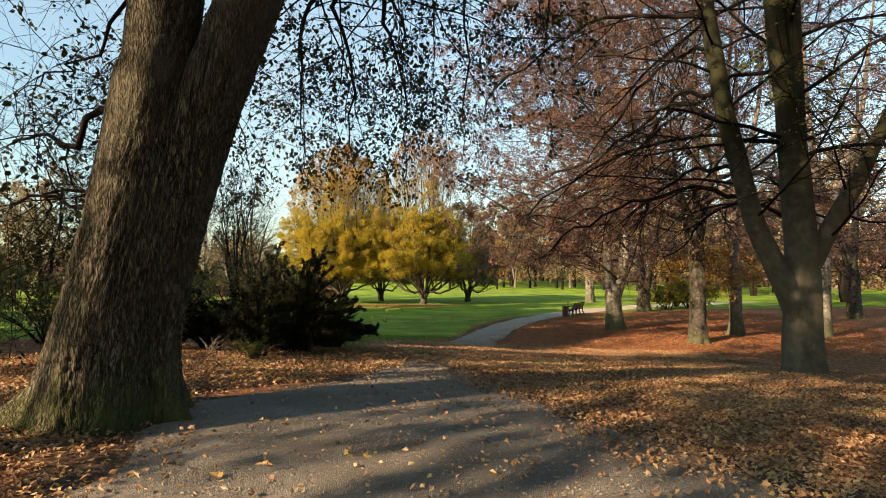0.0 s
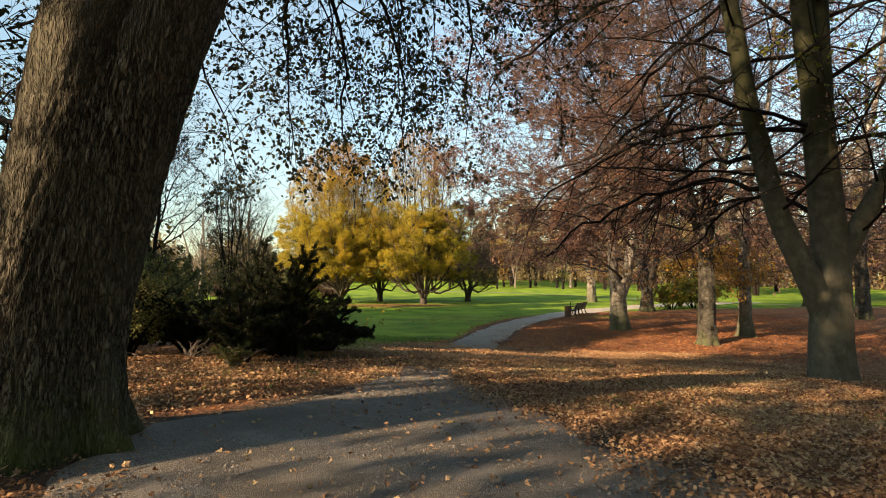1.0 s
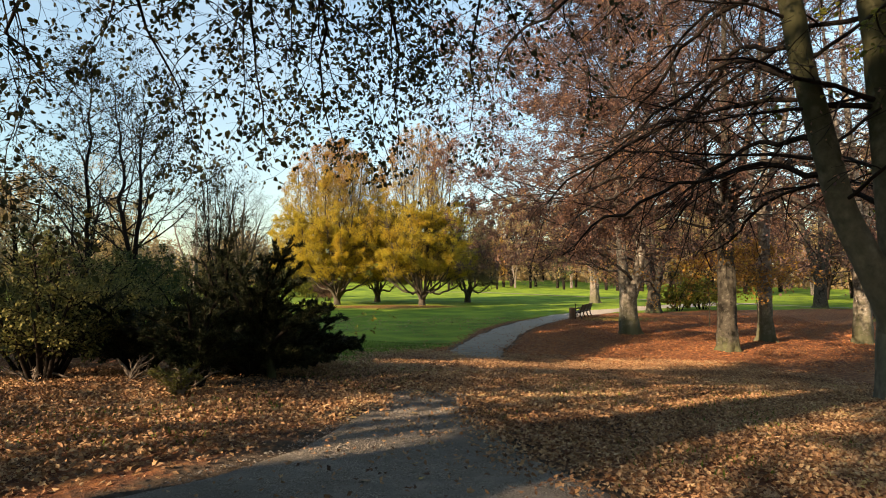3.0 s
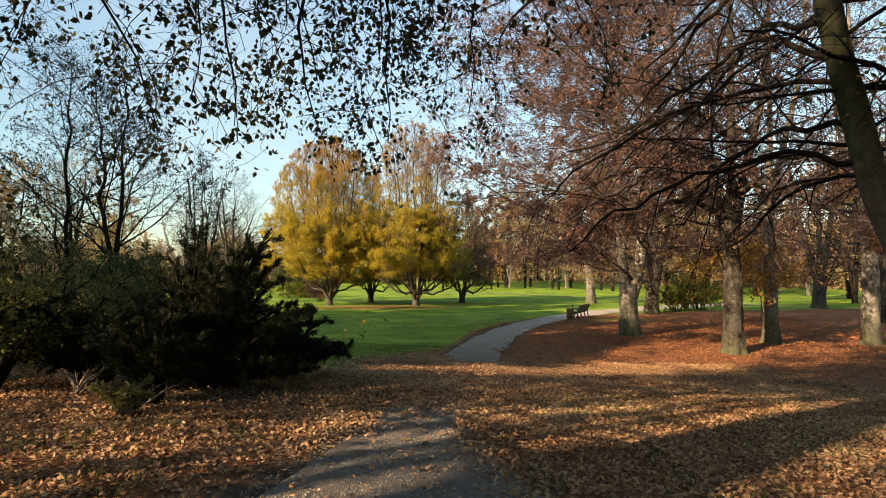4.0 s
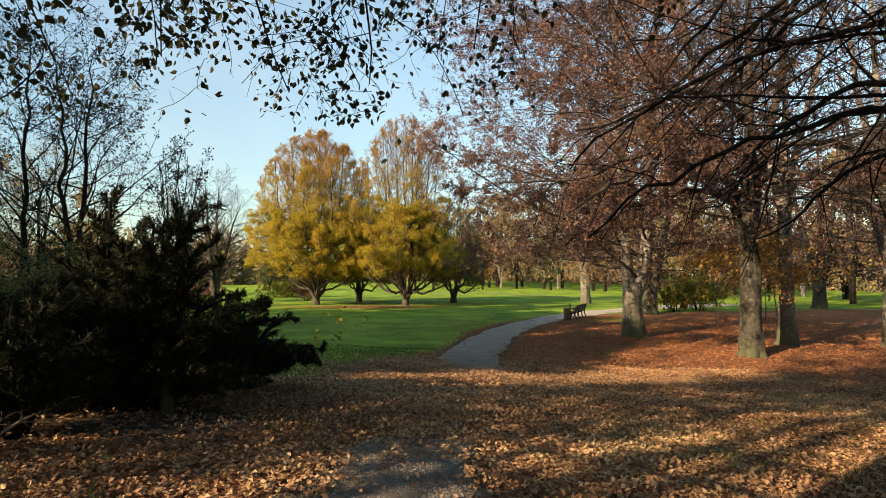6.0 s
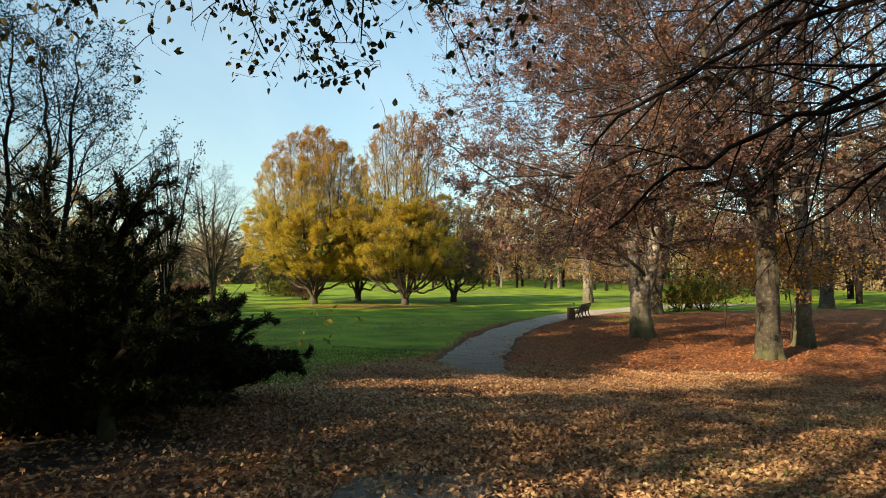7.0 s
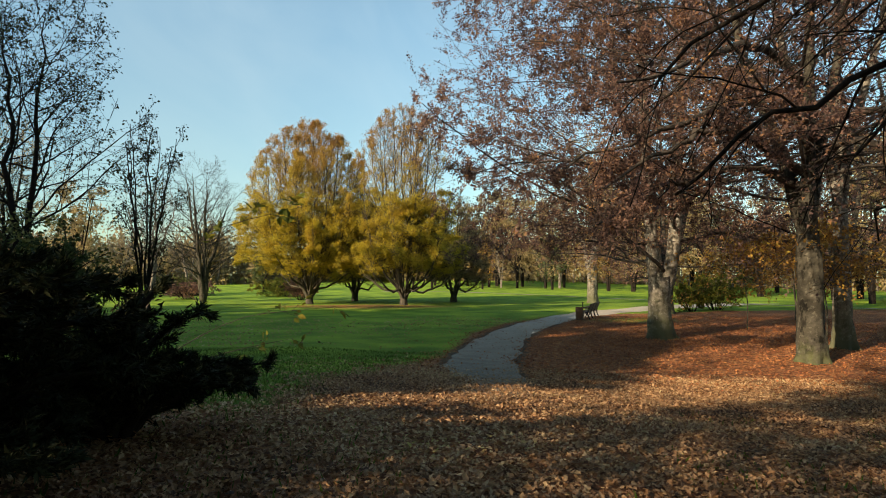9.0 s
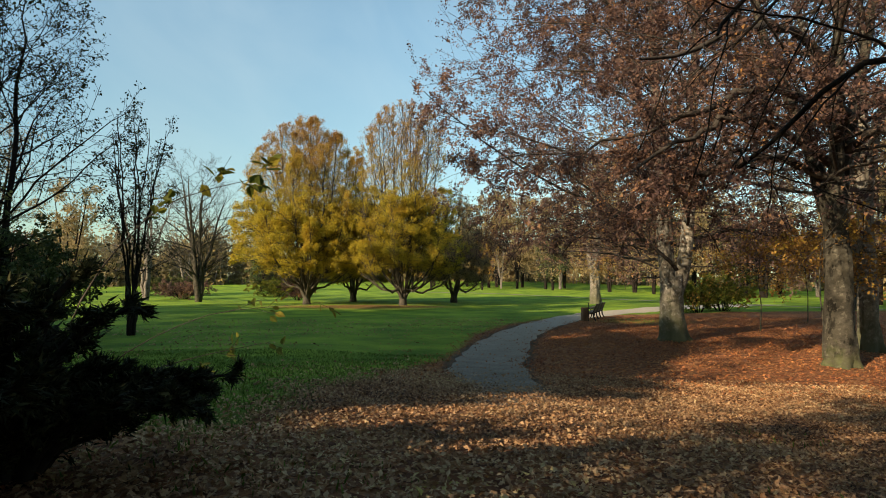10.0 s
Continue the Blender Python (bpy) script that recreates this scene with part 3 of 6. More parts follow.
# ---- the great tree beside the path ----
def twin_bole(heap):
    """The lower bole, in which two stems have grown into one, with a buttressed foot."""
    sides, n = 340, 210
    z = np.linspace(1.28, 4.2, n)
    rise = (1.25, 1.7, 2.0, 2.25, 2.6, 3.0, 3.5, 3.95, 4.25)
    edge_l = np.interp(z, rise, (-3.1, -3.08, -3.03, -2.98, -2.9, -2.81, -2.715, -2.65, -2.6))
    edge_r = np.interp(z, rise, (-2.2, -2.22, -2.23, -2.19, -2.12, -2.02, -1.88, -1.74, -1.63))
    rl, rr = np.interp(z, rise, (0.42, 0.4, 0.375, 0.35, 0.325, 0.3, 0.28, 0.266, 0.255)), np.interp(z, rise, (0.36, 0.35, 0.33, 0.31, 0.29, 0.268, 0.248, 0.236, 0.23))
    cl, cr = edge_l + rl, edge_r - rr
    mid = (cl + cr) / 2
    a = np.linspace(0, 2 * np.pi, sides, endpoint=False)
    ca, sa = np.cos(a)[None], np.sin(a)[None]

    def reach(cx, cy, r):
        b = cx[:, None] * ca + cy * sa
        return np.where(r[:, None] ** 2 - (cx ** 2 + cy ** 2)[:, None] + b * b > 0, b + np.sqrt(np.maximum(r[:, None] ** 2 - (cx ** 2 + cy ** 2)[:, None] + b * b, 0)), 0.02)

    k = 0.025
    r = k * np.log(np.exp(reach(cl - mid, -0.02, rl) / k) + np.exp(reach(cr - mid, 0.03, rr) / k))
    r = r * np.interp(z, (3.95, 4.2), (1.0, 0.9))[:, None]
    h = (z - 1.42)[:, None]
    foot = np.exp(-np.maximum(h, -0.1) / 0.26)
    toe = np.maximum(ca * -1.0, 0) ** 2
    r = r + foot * (0.09 + 0.26 * toe + 0.07 * np.cos(6 * a + 0.7)[None] + 0.05 * np.cos(11 * a + 2.0)[None]) + 0.03 * np.exp(-np.maximum(h, 0) / 0.8) * np.cos(7 * a + 1.0)[None]
    at = np.stack([ca * 21 + 0 * h, sa * 21 + 0 * h, h * 7 + 0 * ca], -1).reshape(-1, 3)
    at = at + ((value_noise(at * 0.45 + 17) - 0.5) * 1.6)[:, None] * np.array([0.9, 0.9, 0.3])
    rough = np.abs(value_noise(at) - 0.5) * 2 + np.abs(value_noise(at * 2.1 + 5) - 0.5)
    broad = value_noise(np.stack([ca * 2 + 0 * h, sa * 2 + 0 * h, h * 1.3 + 0 * ca], -1).reshape(-1, 3) + 40)
    gnarl = value_noise(np.stack([ca * 5 + 0 * h, sa * 5 + 0 * h, h * 5 + 0 * ca], -1).reshape(-1, 3) + 9).reshape(r.shape)
    r = r * (0.97 + 0.06 * broad.reshape(r.shape)) + 0.03 * (np.minimum(rough, 0.8) - 0.4).reshape(r.shape) + 0.12 * foot * (gnarl - 0.5)
    ring = np.stack([mid[:, None] + r * ca, 3.95 + r * sa, z[:, None] + 0 * r], -1)
    i = np.arange(n - 1)[:, None] * sides
    q = np.arange(sides)[None]
    heap.add(ring.reshape(-1, 3), quads=np.stack([i + q, i + (q + 1) % sides, i + sides + (q + 1) % sides, i + sides + q], -1).reshape(-1, 4))


def great_tree():
    rng = np.random.default_rng(11)
    root = thing("great_tree", -2.55, 3.95, "huge twin-stemmed tree with ridged mossy bark leaning over the path", "tree", z=1.5)
    trunk = Heap()
    y0 = 3.95
    left = [(-2.375, y0, 4.05, 0.258), (-2.335, y0, 4.5, 0.245), (-2.15, y0 + 0.1, 6.5, 0.18), (-2.0, y0 + 0.2, 9.5, 0.1)]
    right = [(-1.93, y0 + 0.04, 4.05, 0.235), (-1.75, y0 + 0.06, 4.56, 0.22), (-1.1, y0 + 0.3, 6.5, 0.16), (-0.3, y0 + 0.7, 9.5, 0.1)]
    twin_bole(trunk)
    ridged_trunk(trunk, [(-2.40, y0, 3.85, 0.262)] + left, 120, 90, rng, 0.022, 15.0, 6.0, 0.0)
    ridged_trunk(trunk, [(-2.005, y0 + 0.03, 3.85, 0.232)] + right, 120, 90, rng, 0.022, 15.0, 6.0, 0.0)
    roots = [[(-2.7 + 0.3 * c, 3.95 + 0.3 * s, 1.72, 0.17), (-2.7 + 0.52 * c, 3.95 + 0.5 * s, 1.58, 0.12), (-2.7 + 0.75 * c, 3.95 + 0.7 * s, 1.5, 0.08), (-2.7 + g * c, 3.95 + g * s, 1.42, 0.03)] for c, s, g in ((math.cos(q), math.sin(q), g) for q, g in ((3.0, 1.25), (3.65, 1.1), (2.2, 1.1)))]
    for line in roots:
        single = Heap()
        ridged_trunk(single, line, 36, 40, rng, 0.03, 3.0, 6.0, 0.0)
        piece("root", single.mesh("root", BARK_OLD, True, root.location), root, "mossy spreading root")
    over_path = [
        [(-1.5, 4.1, 5.0, 0.06), (-1.7, 5.8, 5.8, 0.05), (-2.2, 8.0, 5.8, 0.035), (-2.6, 10.2, 4.45, 0.012)],
        [(-1.3, 4.2, 5.6, 0.06), (-1.2, 6.2, 6.3, 0.05), (-1.2, 8.6, 6.2, 0.035), (-1.3, 10.4, 4.7, 0.012)],
        [(-1.1, 4.3, 6.1, 0.06), (-0.4, 6.0, 6.8, 0.05), (-0.2, 8.4, 6.7, 0.03), (-0.3, 10.3, 5.0, 0.012)],
        [(-0.9, 4.3, 6.6, 0.06), (0.5, 5.4, 7.3, 0.05), (1.0, 7.2, 7.3, 0.03), (1.0, 9.4, 5.9, 0.012)],
        [(-1.9, 4.1, 5.2, 0.06), (-2.6, 5.8, 5.8, 0.045), (-3.3, 7.6, 5.8, 0.03), (-3.8, 9.8, 4.5, 0.012)],
    ]
    beside = [
        [(-1.4, 4.2, 5.3, 0.05), (-1.5, 6.4, 6.0, 0.04), (-1.8, 8.6, 5.9, 0.03), (-1.95, 10.4, 4.5, 0.012)],
        [(-1.2, 4.3, 5.8, 0.05), (-0.8, 6.4, 6.4, 0.04), (-0.7, 8.6, 6.2, 0.03), (-0.8, 10.3, 4.8, 0.012)],
        [(-2.0, 4.1, 5.2, 0.05), (-3.2, 5.4, 5.6, 0.04), (-4.6, 7.2, 5.6, 0.03), (-5.4, 9.2, 4.8, 0.012)],
        [(-2.2, 4.0, 4.9, 0.03), (-3.2, 4.8, 5.0, 0.02), (-4.8, 6.2, 4.8, 0.014), (-6.8, 8.2, 4.9, 0.007)],
    ]
    outward = [
        [(-2.5, 4.0, 3.8, 0.042), (-3.4, 4.9, 3.88, 0.034), (-5.0, 6.2, 4.1, 0.024), (-7.0, 8.2, 4.6, 0.01)],
        [(-2.55, 4.0, 3.5, 0.036), (-3.6, 5.2, 3.62, 0.028), (-5.2, 6.9, 3.55, 0.02), (-6.8, 9.0, 3.1, 0.008)],
        [(-2.6, 4.0, 3.1, 0.034), (-3.7, 5.1, 3.1, 0.026), (-5.4, 6.6, 3.3, 0.018), (-7.4, 8.6, 3.75, 0.008)],
        [(-2.55, 4.05, 3.4, 0.03), (-3.5, 5.3, 3.1, 0.022), (-4.7, 7.0, 2.85, 0.014), (-6.0, 8.4, 2.4, 0.007)],
        [(-2.2, 4.0, 5.8, 0.07), (-3.0, 3.2, 7.0, 0.05), (-4.4, 2.2, 7.8, 0.035), (-6.0, 1.0, 7.8, 0.015)],
        [(-1.2, 4.2, 6.0, 0.07), (-0.2, 3.2, 7.2, 0.05), (1.0, 2.0, 7.8, 0.035), (2.2, 1.0, 7.6, 0.015)],
    ]
    boughs = over_path + beside + outward
    P, R = as_branches(boughs, 16)
    wander = np.cumsum(rng.normal(0, 0.085, (len(boughs), 14, 3)), axis=1)
    P[:, 2:] += wander - wander.mean(1, keepdims=True) * 0.5
    R = R * np.linspace(0.9, 0.5, 16)[None]
    limbs, twigs, leaves = Heap(), Heap(), Heap()
    limbs.tubes(P, R, 8)
    P1, R1 = spawn(P, R, 14, 0.3, 1.0, 60, 0.26, 10, rng, lift=-0.05, wob=0.17, sd=18, thick=0.4, tip=0.25, prof=lambda f: 1.1 - 0.35 * f)
    P2, R2 = spawn(P1, R1, 9, 0.12, 1.0, 58, 0.44, 7, rng, lift=-0.05, wob=0.16, sd=16, thick=0.5, tip=0.35)
    P3, R3 = spawn(P2, R2, 6, 0.15, 1.0, 48, 0.5, 3, rng, lift=-0.03, wob=0.18, sd=14, thick=0.6, tip=0.5)
    # Upper boughs out of view, added to block sky light from overhead.
    high = [[(-1.6 + 0.4 * c, 4.2 + 0.4 * s, 7.0, 0.08), (-1.6 + 2 * c, 4.0 + 2 * s, 9.0, 0.06), (-1.6 + 4.5 * c, 3.0 + 3.6 * s, 10.0, 0.03), (-1.6 + 6.5 * c, 2.2 + 4.2 * s, 10.2, 0.01)] for c, s in ((math.cos(q), math.sin(q)) for q in np.arange(9) * 0.698)]
    PH, RH = as_branches(high, 12)
    limbs.tubes(PH, RH, 6)
    PA, RA = spawn(PH, RH, 9, 0.15, 1.0, 55, 0.4, 6, rng, lift=0.02, wob=0.12, thick=0.4)
    PB, RB = spawn(PA, RA, 8, 0.1, 1.0, 50, 0.5, 4, rng, lift=0.0, wob=0.15, thick=0.5)
    limbs.tubes(PA, np.maximum(RA, 0.008), 4)
    hang_leaves(leaves, PB, 2, rng, 0.16, "chip", 0.3, 0.12, 0.7)
    def aloft(Q):
        """Shoots that keep clear above the path."""
        tip = Q[:, -1]
        return (tip[:, 2] > np.maximum(3.45, 2.2 + 0.52 * (tip[:, 1] - 7.1))) | ((tip[:, 0] < -2.6) & ((tip[:, 1] < 8.4) | (tip[:, 2] > np.maximum(3.35, 2.2 + 0.5 * (tip[:, 1] - 7.1)))))

    P1, R1 = P1[aloft(P1)], R1[aloft(P1)]
    P2, R2 = P2[aloft(P2)], R2[aloft(P2)]
    P3, R3 = P3[aloft(P3)], R3[aloft(P3)]
    limbs.tubes(P1, np.maximum(R1, 0.005), 5)
    twigs.tubes(P2, np.maximum(R2, 0.003), 3)
    twigs.tubes(P3[::2], np.maximum(R3[::2], 0.0018), 3)
    keep = rng.random(len(P3)) < np.where(P3[:, 0, 0] < -4.0, 0.2, 0.62)
    hang_leaves(leaves, P3[keep], 3, rng, 0.06, "ovate", 0.5, 0.05, 0.3)
    hang_leaves(leaves, P2[P2[:, 0, 0] > -4.2], 1, rng, 0.062, "ovate", 0.5, 0.035, 0.3)
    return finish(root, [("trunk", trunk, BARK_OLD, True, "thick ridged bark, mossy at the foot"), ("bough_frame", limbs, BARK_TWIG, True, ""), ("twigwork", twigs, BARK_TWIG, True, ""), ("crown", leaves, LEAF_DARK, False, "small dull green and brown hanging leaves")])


great_tree()


# ---- the forked tree on the other side ----
def forked_tree():
    rng = np.random.default_rng(5)
    bx, by = 6.35, 10.8
    root = thing("forked_tree", bx, by, "forked greenish-barked tree with arching dark branches in fallen leaves", "tree")
    z0 = float(land(bx, by))
    trunk, limbs, twigs, leaves = Heap(), Heap(), Heap(), Heap()
    a = [(6.40, by, z0 - 0.15, 0.36), (6.40, by, 1.37, 0.325), (6.45, by, 2.66, 0.295), (6.40, by + 0.05, 4.1, 0.275), (6.36, by + 0.1, 5.7, 0.26), (6.45, by + 0.2, 7.8, 0.22), (6.5, by + 0.4, 12, 0.1)]
    d = [(6.38, by, 5.0, 0.2), (6.1, by - 0.05, 6.6, 0.18), (5.92, by - 0.1, 8.5, 0.14), (5.7, by - 0.2, 12, 0.06)]
    b = [(6.45, by - 0.03, 1.2, 0.24), (6.25, by - 0.05, 2.0, 0.22), (5.88, by - 0.05, 2.8, 0.195), (5.56, by, 3.52, 0.185), (5.06, by, 5.67, 0.175), (4.8, by + 0.1, 7.8, 0.15), (4.4, by + 0.2, 11, 0.07)]
    c = [(6.5, by + 0.03, 2.5, 0.18), (6.95, by, 3.4, 0.16), (7.5, by - 0.1, 4.4, 0.14), (8.2, by - 0.1, 5.8, 0.11), (9.2, by, 7.6, 0.06)]
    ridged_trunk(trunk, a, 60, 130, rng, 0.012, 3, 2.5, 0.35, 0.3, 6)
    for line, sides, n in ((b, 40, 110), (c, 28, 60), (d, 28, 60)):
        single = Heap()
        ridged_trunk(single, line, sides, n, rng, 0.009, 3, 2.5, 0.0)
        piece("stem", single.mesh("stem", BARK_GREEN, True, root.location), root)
    P, R = as_branches([[r for r in s if r[2] > 3.0] for s in (a, b)] + [c], 14)
    P1, R1 = spawn(P, R, 17, 0.0, 0.98, lambda f: 74 - 25 * f, 0.5, 12, rng, lift=-0.035, wob=0.12, sd=12, thick=0.17, tip=0.2, prof=lambda f: 1.0 - 0.5 * f)
    ok = P1[:, -1, 2] > 3.4
    P1, R1 = P1[ok], R1[ok]
    P2, R2 = spawn(P1, R1, 9, 0.15, 1.0, 48, 0.5, 7, rng, lift=-0.05, wob=0.09, flat=0.6, sd=12, thick=0.5, tip=0.3)
    P3, R3 = spawn(P2, R2, 8, 0.15, 1.0, 45, 0.42, 4, rng, lift=-0.04, wob=0.12, flat=0.5, sd=12, thick=0.55, tip=0.4)
    sweep = []
    for i in range(10):
        u = i / 9
        zs, far = 3.6 + 4.4 * u, 3.4 + 2.0 * rng.random()
        sx = float(np.interp(zs, (3.5, 5.7, 7.8), (5.56, 5.06, 4.8))) if i % 3 else float(np.interp(zs, (2.7, 5.7, 7.8), (6.5, 6.36, 6.45)))
        q = math.radians(98 + 70 * ((i * 0.618) % 1))
        c, s = math.cos(q), math.sin(q)
        sweep.append([(sx, by, zs, 0.05), (sx + 0.3 * far * c, by + 0.3 * far * s, zs + 0.35, 0.036), (sx + 0.65 * far * c, by + 0.65 * far * s, zs - 0.1 - 0.3 * u, 0.03), (sx + far * c, by + far * s, zs - 0.9 - 0.8 * u, 0.012)])
    PS, RS = as_branches(sweep, 16)
    PS[:, 1:-1] += np.cumsum(rng.normal(0, 0.06, PS[:, 1:-1].shape), axis=1)
    limbs.tubes(PS, RS, 7)
    S1, Q1 = spawn(PS, RS, 12, 0.15, 1.0, 50, 0.42, 9, rng, lift=-0.05, wob=0.11, flat=0.4, sd=14, thick=0.45, tip=0.3)
    S2, Q2 = spawn(S1, Q1, 7, 0.15, 1.0, 46, 0.42, 5, rng, lift=-0.04, wob=0.13, flat=0.4, sd=12, thick=0.55, tip=0.4)
    limbs.tubes(S1, np.maximum(Q1, 0.006), 5)
    twigs.tubes(S2, np.maximum(Q2, 0.003), 3)
    hang_leaves(leaves, S2, 2, rng, 0.055, "diamond", 0.3, 0.04, 0.5)
    limbs.tubes(P1, np.maximum(R1, 0.014), 6)
    twigs.tubes(P2, np.maximum(R2, 0.006), 4)
    twigs.tubes(P3[::2], np.maximum(R3[::2], 0.0035), 3)
    hang_leaves(leaves, P3[::2], 2, rng, 0.055, "diamond", 0.2, 0.04, 0.6)
    low, R4 = spawn(P[:1], R[:1], 10, 0.05, 0.5, 95, 0.22, 8, rng, lift=-0.02, wob=0.12, thick=0.1, tip=0.3)
    lowt, R5 = spawn(low, R4, 7, 0.2, 1.0, 50, 0.4, 5, rng, lift=-0.04, wob=0.15, thick=0.6)
    twigs.tubes(low, np.maximum(R4, 0.005), 4)
    twigs.tubes(lowt, np.maximum(R5, 0.003), 3)
    green = Heap()
    hang_leaves(green, lowt, 6, rng, 0.085, "ovate", 0.4, 0.04, 0.5)
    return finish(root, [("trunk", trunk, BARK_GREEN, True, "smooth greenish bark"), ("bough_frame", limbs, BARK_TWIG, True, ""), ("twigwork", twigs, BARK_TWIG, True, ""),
                         ("crown", leaves, LEAF_COPPER, False, "sparse copper leaves"), ("low_crown", green, LEAF_LIME, False, "green leaves of low shoots")])


forked_tree()


# ---- beeches ----
def beech(x, y, r, height, seed, label, fork=3.4, spread=9.0, bark=None, limbs_n=15, leaf=LEAF_COPPER, per=(8, 8, 5), size=0.085, low=2.6, leaders=None, group="copper beeches", sides=40, heads=None, sweeps=(), flare=0.6):
    rng = np.random.default_rng(seed)
    root = thing("beech_tree", x, y, label, "tree", group)
    z0 = float(land(x, y))
    trunk, limbs, twigs, leaves = Heap(), Heap(), Heap(), Heap()
    lean = rng.normal(0, 0.25, 2)
    main = [(x, y, z0 - 0.15, r), (x + lean[0] * 0.1, y, z0 + fork * 0.5, r * 0.88), (x + lean[0] * 0.3, y + lean[1] * 0.3, z0 + fork, r * 0.8)]
    given, heads = heads, []
    count = leaders or 3
    turn = rng.random() * 6.28
    for i in range(count):
        t = turn + i * 6.28 / count
        out = 0.1 if i == 0 else 0.22
        heads.append([(main[-1][0] + r * 0.25 * math.cos(t), main[-1][1] + r * 0.25 * math.sin(t), z0 + fork - 0.8, r * 0.62),
                      (main[-1][0] + (r * 0.6 + out) * math.cos(t), main[-1][1] + (r * 0.6 + out) * math.sin(t), z0 + fork + 0.9, r * 0.5),
                      (main[-1][0] + 7 * out * math.cos(t), main[-1][1] + 7 * out * math.sin(t), z0 + fork + (height - fork) * 0.45, r * 0.33),
                      (main[-1][0] + 10 * out * math.cos(t), main[-1][1] + 10 * out * math.sin(t), z0 + height, 0.03)])
    if given:
        heads = [[(x, y, z0 + fork - 0.9, r * 0.66), (x + dx * 0.75, y + dy, z0 + fork + 0.05, r * 0.58), (x + dx * 1.15, y + dy, z0 + fork + 0.9, r * 0.5), (x + dx + top * 0.4, y + dy, z0 + height * 0.5, r * 0.4), (x + dx + top, y + dy, z0 + height, 0.03)] for dx, dy, top in given]
    ridged_trunk(trunk, main, sides, 60, rng, 0.09, 1.6, 1.5, flare, 0.3, 5)
    for h in heads:
        single = Heap()
        ridged_trunk(single, h, 24, 50, rng, 0.03, 2.0, 1.6, 0.0)
        piece("stem", single.mesh("stem", bark or BARK_BEECH, True, root.location), root)
    P, R = as_branches(heads, 16)
    P1, R1 = spawn(P, R, limbs_n, 0.05, 0.97, lambda f: 82 - 40 * f, spread / (height - fork) * 1.05, 12, rng, lift=-0.014, wob=0.085, sd=10, thick=0.27, tip=0.2, prof=lambda f: 1.0 - 0.5 * f)
    if sweeps:
        rows = []
        for z, turn, far, drop in sweeps:
            c, q = math.cos(math.radians(turn)), math.sin(math.radians(turn))
            rows.append([(x, y, z0 + z, 0.12), (x + 0.25 * far * c, y + 0.25 * far * q, z0 + z + 0.7, 0.1), (x + 0.6 * far * c - 0.3 * q, y + 0.6 * far * q + 0.3 * c, z0 + z + 0.3 - 0.3 * drop, 0.07), (x + far * c, y + far * q, z0 + z - drop, 0.025)])
        PS, RS = as_branches(rows, 16)
        PS[:, 1:] += np.cumsum(rng.normal(0, 0.09, PS[:, 1:].shape), axis=1)
        limbs.tubes(PS, RS, 8)
        PT, RT = spawn(PS, RS, 5, 0.25, 1.0, 50, 0.34, 12, rng, lift=-0.02, wob=0.1, flat=0.3, sd=12, thick=0.4, tip=0.2)
        P1, R1 = np.concatenate([P1, PT]), np.concatenate([R1, RT])
    P1, R1 = P1[P1[:, -1, 0] > -1.9], R1[P1[:, -1, 0] > -1.9]
    P2, R2 = spawn(P1, R1, per[0], 0.1, 1.0, 48, 0.46, 6, rng, lift=-0.03, wob=0.09, flat=0.45, sd=11, thick=0.45, tip=0.3)
    P3, R3 = spawn(P2, R2, per[1], 0.1, 1.0, 48, 0.42, 3, rng, lift=-0.05, wob=0.13, flat=0.35, sd=11, thick=0.5, tip=0.4)
    def reach(Q):
        edge = -0.95 + 1.3 * value_noise(Q[:, -1] * 0.8 + 3) - np.clip((Q[:, -1, 2] - 4.5) * 0.25, 0, 0.9)
        return (Q[:, -1, 2] > z0 + low - 0.6) & ((Q[:, -1, 0] > edge) | (Q[:, -1, 1] > 40))

    P1, R1 = P1[reach(P1)], R1[reach(P1)]
    ok2, ok = reach(P2), reach(P3)
    limbs.tubes(P1, np.maximum(R1, 0.012), 6)
    twigs.tubes(P2[ok2], np.maximum(R2[ok2], 0.007), 3)
    twigs.tubes(P3[ok][::2], np.maximum(R3[ok][::2], 0.005), 3)
    shown = P3[ok]
    shown = shown[rng.random(len(shown)) < np.where((shown[:, -1, 0] > 10.5) & (shown[:, -1, 2] > z0 + 6), 0.4, 1.0)]
    clump = np.interp(value_noise(shown[:, -1] * 1.1 + 13) * 0.6 + value_noise(shown[:, -1] * 2.7 + 5) * 0.4, (0.34, 0.56), (0.25, 1.0))
    shown = shown[rng.random(len(shown)) < clump]
    hang_leaves(leaves, shown, int(per[2] * 1.35), rng, size, "chip", 0.15, 0.06, 0.5)
    return finish(root, [("trunk", trunk, bark or BARK_BEECH, True, ""), ("bough_frame", limbs, BARK_LIMB, True, ""), ("twigwork", twigs, BARK_LIMB, True, ""), ("crown", leaves, leaf, False, "copper and brown autumn leaves")])


beech(9.57, 22.7, 0.32, 14.5, 21, "grey-trunked copper beech with drooping brown leaves", fork=4.4, spread=9.0, limbs_n=18, per=(11, 8, 10), size=0.075, low=3.3, sweeps=((5.0, 205, 7.5, 1.2), (6.2, 190, 8.0, 1.6), (4.6, 175, 6.0, 1.0), (7.4, 215, 8.5, 1.2), (5.6, 235, 7.0, 1.0), (6.0, 340, 5.0, 0.8), (5.2, 300, 5.0, 0.8)))
